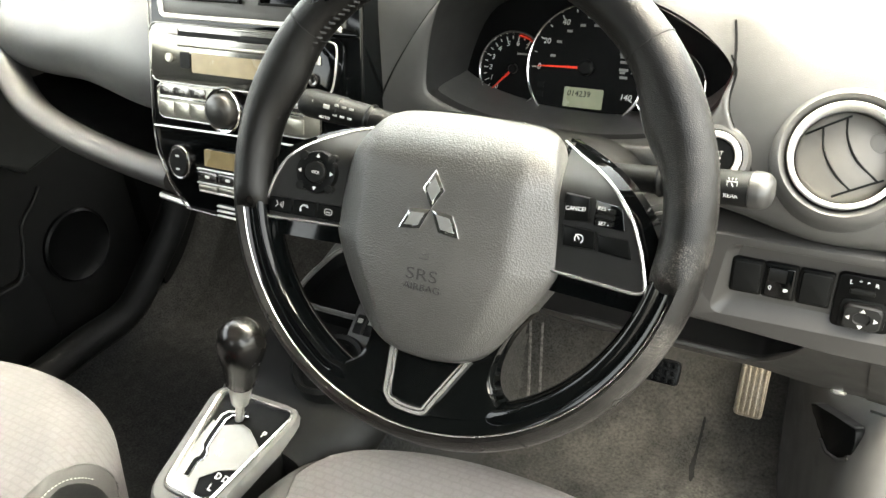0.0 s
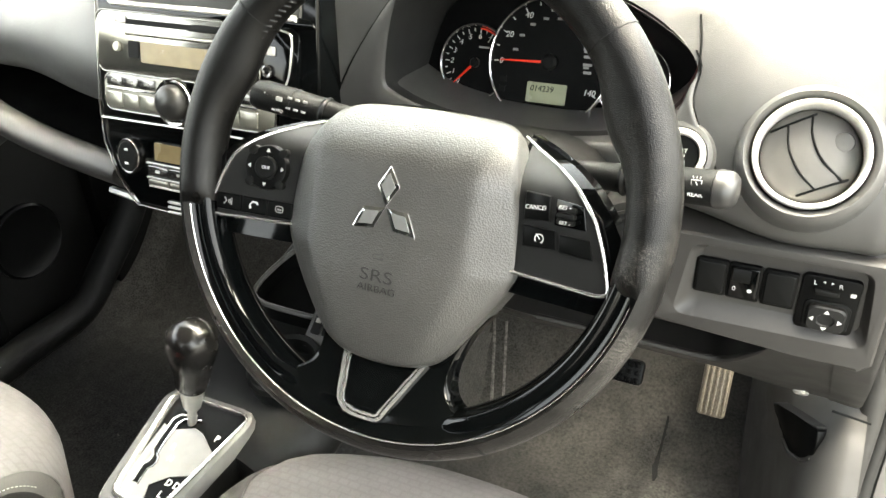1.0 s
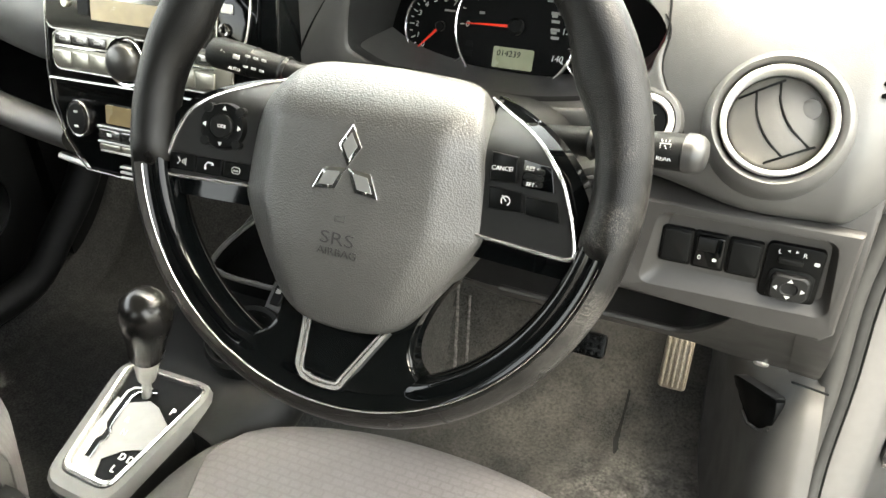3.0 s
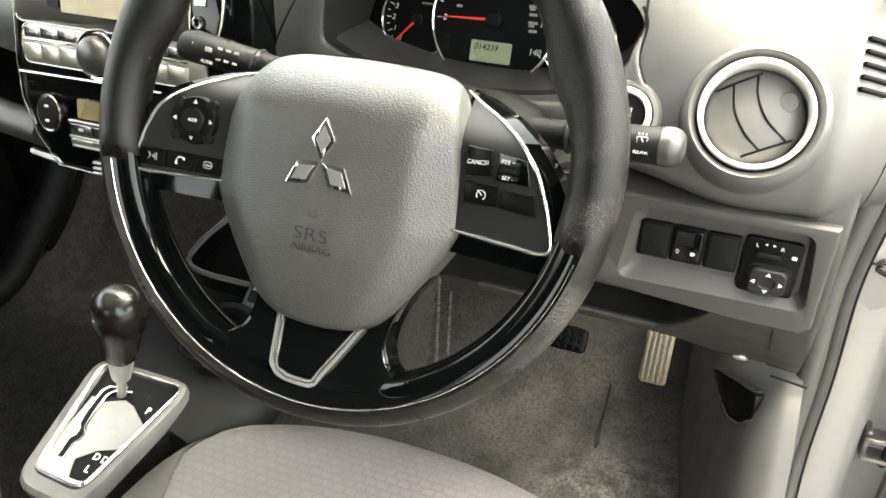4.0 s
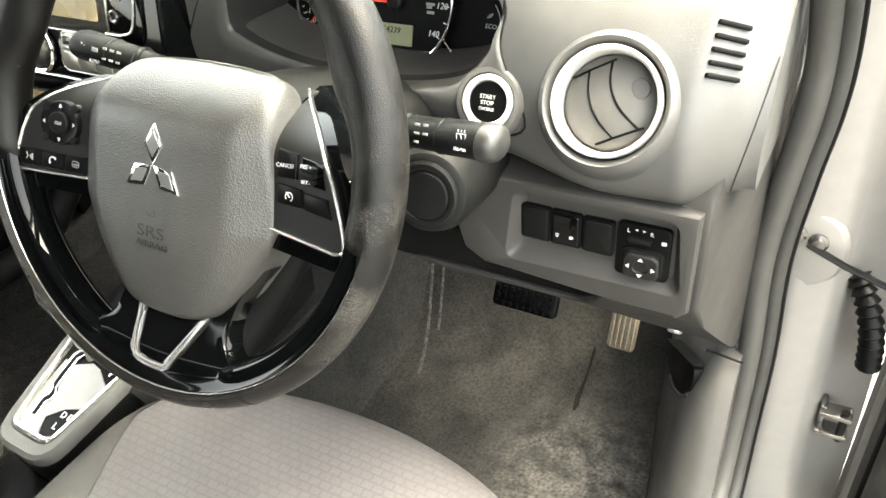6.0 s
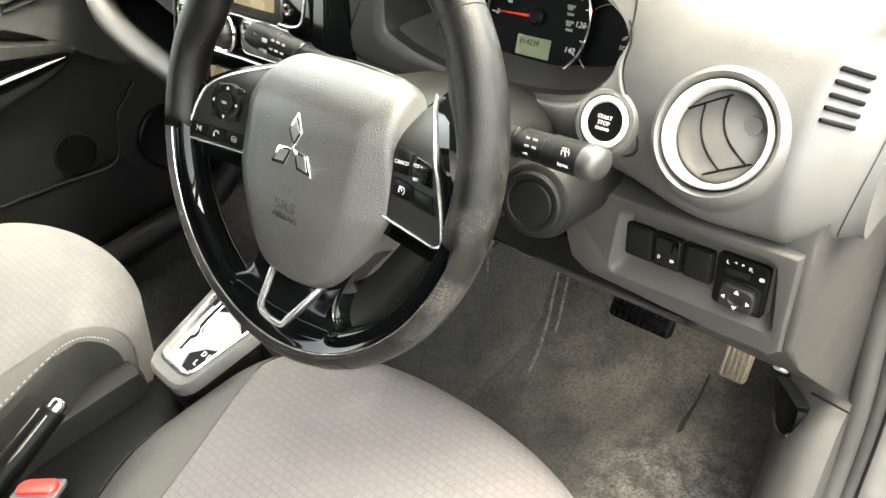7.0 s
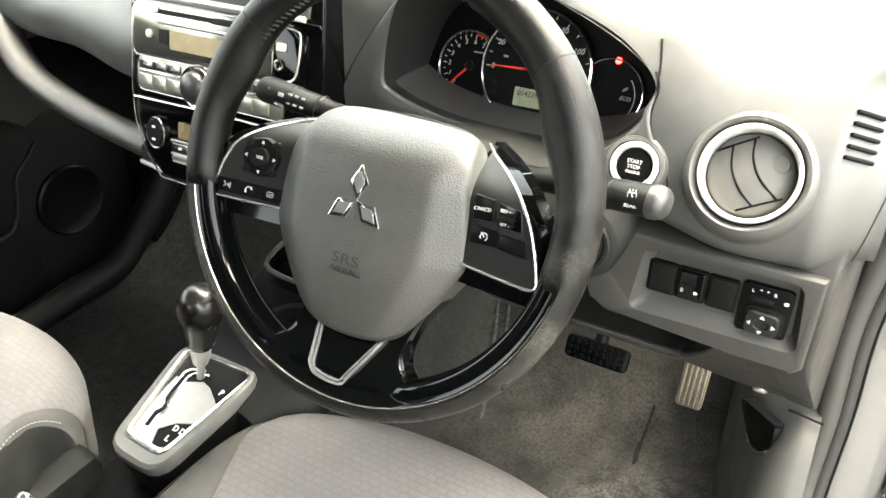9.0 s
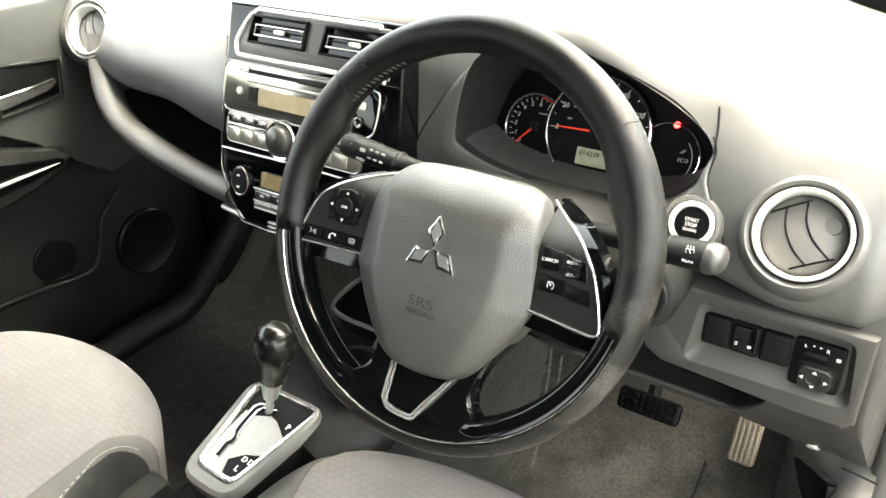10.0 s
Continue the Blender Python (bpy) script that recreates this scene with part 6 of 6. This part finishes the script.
# reflection in the gloss inlay, modelled as a tapering satin strip
part("inlay_reflection", tube([PD @ Vector((x, z, 0.0525)) for x, z in spline([(-0.55, 0.400), (0.0, 0.408), (0.10, 0.411), (0.178, 0.414)], 5)], [0.0030] * 11 + [0.0026, 0.0022, 0.0018, 0.0012, 0.0006], 8), SATIN, pdoor, "thin bright strip painting a reflection on the inlay")
part("armrest_switch", block(0.04, 0.428, 0.053, 0.040, 0.012, 0.006, 0.002, PD), DARK, pdoor)
part("pocket", solid(spline([(-0.60, 0.05), (0.15, 0.06), (0.235, 0.11), (0.225, 0.204), (0.205, 0.200), (0.107, 0.205), (-0.058, 0.218), (-0.60, 0.235)], 4, True), 0.0, 0.016, 0.006, 3, PD), DARK, pdoor)
part("pocket_edge", tube([PD @ Vector((x, z, 0.017)) for x, z in spline([(-0.60, 0.240), (-0.058, 0.223), (0.02, 0.216), (0.107, 0.210), (0.190, 0.200), (0.216, 0.214), (0.230, 0.250), (0.240, 0.284), (0.266, 0.306), (0.286, 0.326)], 5)], 0.0035, 8), CONSOLE, pdoor)
part("cup_recess", lathe([(0.036, -0.002), (0.036, 0.0022), (0.0345, 0.0030), (0.0335, 0.0012), (0.0005, 0.0010)], 36, PD @ Matrix.Translation((0.155, 0.240, 0.001)), True), BLACK, pdoor)
part("speaker", lathe([(0.062, 0), (0.062, 0.006), (0.058, 0.009), (0.054, 0.006), (0.03, 0.003), (0.0005, 0.005)], 36, PD @ Matrix.Translation((0.325, 0.20, 0))), BLACK, pdoor)
part("sill_cover", tube(spline([(-0.815, -0.5, 0.066), (-0.815, 0.02, 0.066), (-0.815, 0.143, 0.068), (-0.815, 0.237, 0.074), (-0.815, 0.336, 0.078), (-0.812, 0.411, 0.136), (-0.805, 0.463, 0.190), (-0.80, 0.50, 0.25), (-0.80, 0.53, 0.33)], 5), 0.026, 12), CONSOLE, pdoor)
kp = single("passenger_kick_panel", loft([[(x, y, z) for x, z in ((-0.88, 0.0), (-0.85, 0.02), (-0.85, 0.16), (-0.862, 0.46), (-0.88, 0.50))] for y in (0.45, 0.52, 0.62)]), BLACK, "dark plastic passenger kick panel", "trim panel", kind="structure")

# ---- roof, glass, rear and ground ----
glass = bpy.data.materials.new("window_glass")
glass.use_nodes = True
gb = glass.node_tree.nodes["Principled BSDF"]
gb.inputs["Transmission Weight"].default_value, gb.inputs["Roughness"].default_value, gb.inputs["IOR"].default_value = 1.0, 0.0, 1.02
gb.inputs["Base Color"].default_value = (0.92, 0.96, 0.93, 1)
screen = single("windscreen", loft([[(-0.92, 0.80, 0.70), (0.34, 0.80, 0.70), (0.34, 0.806, 0.704), (-0.92, 0.806, 0.704)], [(-0.82, 0.17, 1.06), (0.26, 0.17, 1.06), (0.26, 0.176, 1.064), (-0.82, 0.176, 1.064)]]), glass, "clear windscreen glass", "windscreen", kind="structure")
screen.visible_shadow = False
single("windscreen_frit", loft([[(x, y + 0.10 * ((x - MID) / 0.6) ** 2 * -1.9, z) for y, z in ((0.72, 0.7165), (0.80, 0.706), (0.80, 0.700), (0.72, 0.710))] for x in np.linspace(-0.86, 0.31, 24)]), BLACK, "black band along the foot of the windscreen", "trim", kind="structure")
single("windscreen_edge", loft([[(x, y + d, z) for d, z in ((-0.004, 0.716), (0.05, 0.712), (0.05, 0.690), (-0.004, 0.696))] for x, y in ((0.125, 0.468), (0.160, 0.446), (0.200, 0.424), (0.245, 0.400), (0.285, 0.380))]), BLACK, "black corner band of the windscreen", "trim", kind="structure")
# out of view; darkened and reaching forward to hold light off the passenger seat
single("ceiling", block((-0.88 + 0.30) / 2, -0.545, 1.085, 1.12, 1.45, 0.03, 0.012), HEAD, "unseen grey headliner brought forward to shade the seats", "ceiling", kind="structure")
for sx, x0, x1 in ((1, 0.318, 0.262), (-1, -0.895, -0.83)):
    single("windscreen_pillar", loft([[(x0 + a, 0.34 + b, 0.62) for a, b in ((0, 0), (0, 0.10), (0.035 * sx, 0.10), (0.035 * sx, 0.0))], [((x0 + x1) / 2 + a, 0.12 + b, 0.86) for a, b in ((0, 0), (0, 0.07), (0.035 * sx, 0.07), (0.035 * sx, 0))], [(x1 + a, -0.10 + b, 1.07) for a, b in ((0, 0), (0, 0.07), (0.035 * sx, 0.07), (0.035 * sx, 0))]]), DASHL, "grey trimmed windscreen pillar", "pillar", kind="structure")
# plain walls added out of view to block light from behind
single("wall_rear", block(MID, -1.30, 0.30, 1.22, 0.04, 0.62, 0.01), DARKCLOTH, "unseen dark wall added to close off the rear", "wall", kind="structure")
single("wall_side", merge(block(-0.91, -0.98, 0.54, 0.05, 0.66, 1.08, 0.01), block(-0.90, -0.32, 1.06, 0.06, 0.66, 0.04, 0.01)), DARK, "unseen dark wall added to block light behind the passenger", "wall", kind="structure")
single("wall_side", block(0.34, -1.02, 0.54, 0.05, 0.58, 1.08, 0.012), DARK, "unseen dark wall added to block light behind the driver", "wall", kind="structure")
single("ground", sheet(lambda x, y: -0.34, (-300, -30, -3, 3, 30, 300), (-300, -30, -3, 3, 30, 300)), ASPHALT, "grey asphalt ground outside the car", "ground", kind="structure")

# ---- from the plan's units to metres ----
for me in bpy.data.meshes:
    me.transform(Matrix.Scale(K, 4))
for ob in scene.objects:
    if ob.type in ("EMPTY", "MESH"):
        ob.location = ob.location * K
        ob.matrix_parent_inverse.translation = ob.matrix_parent_inverse.translation * K
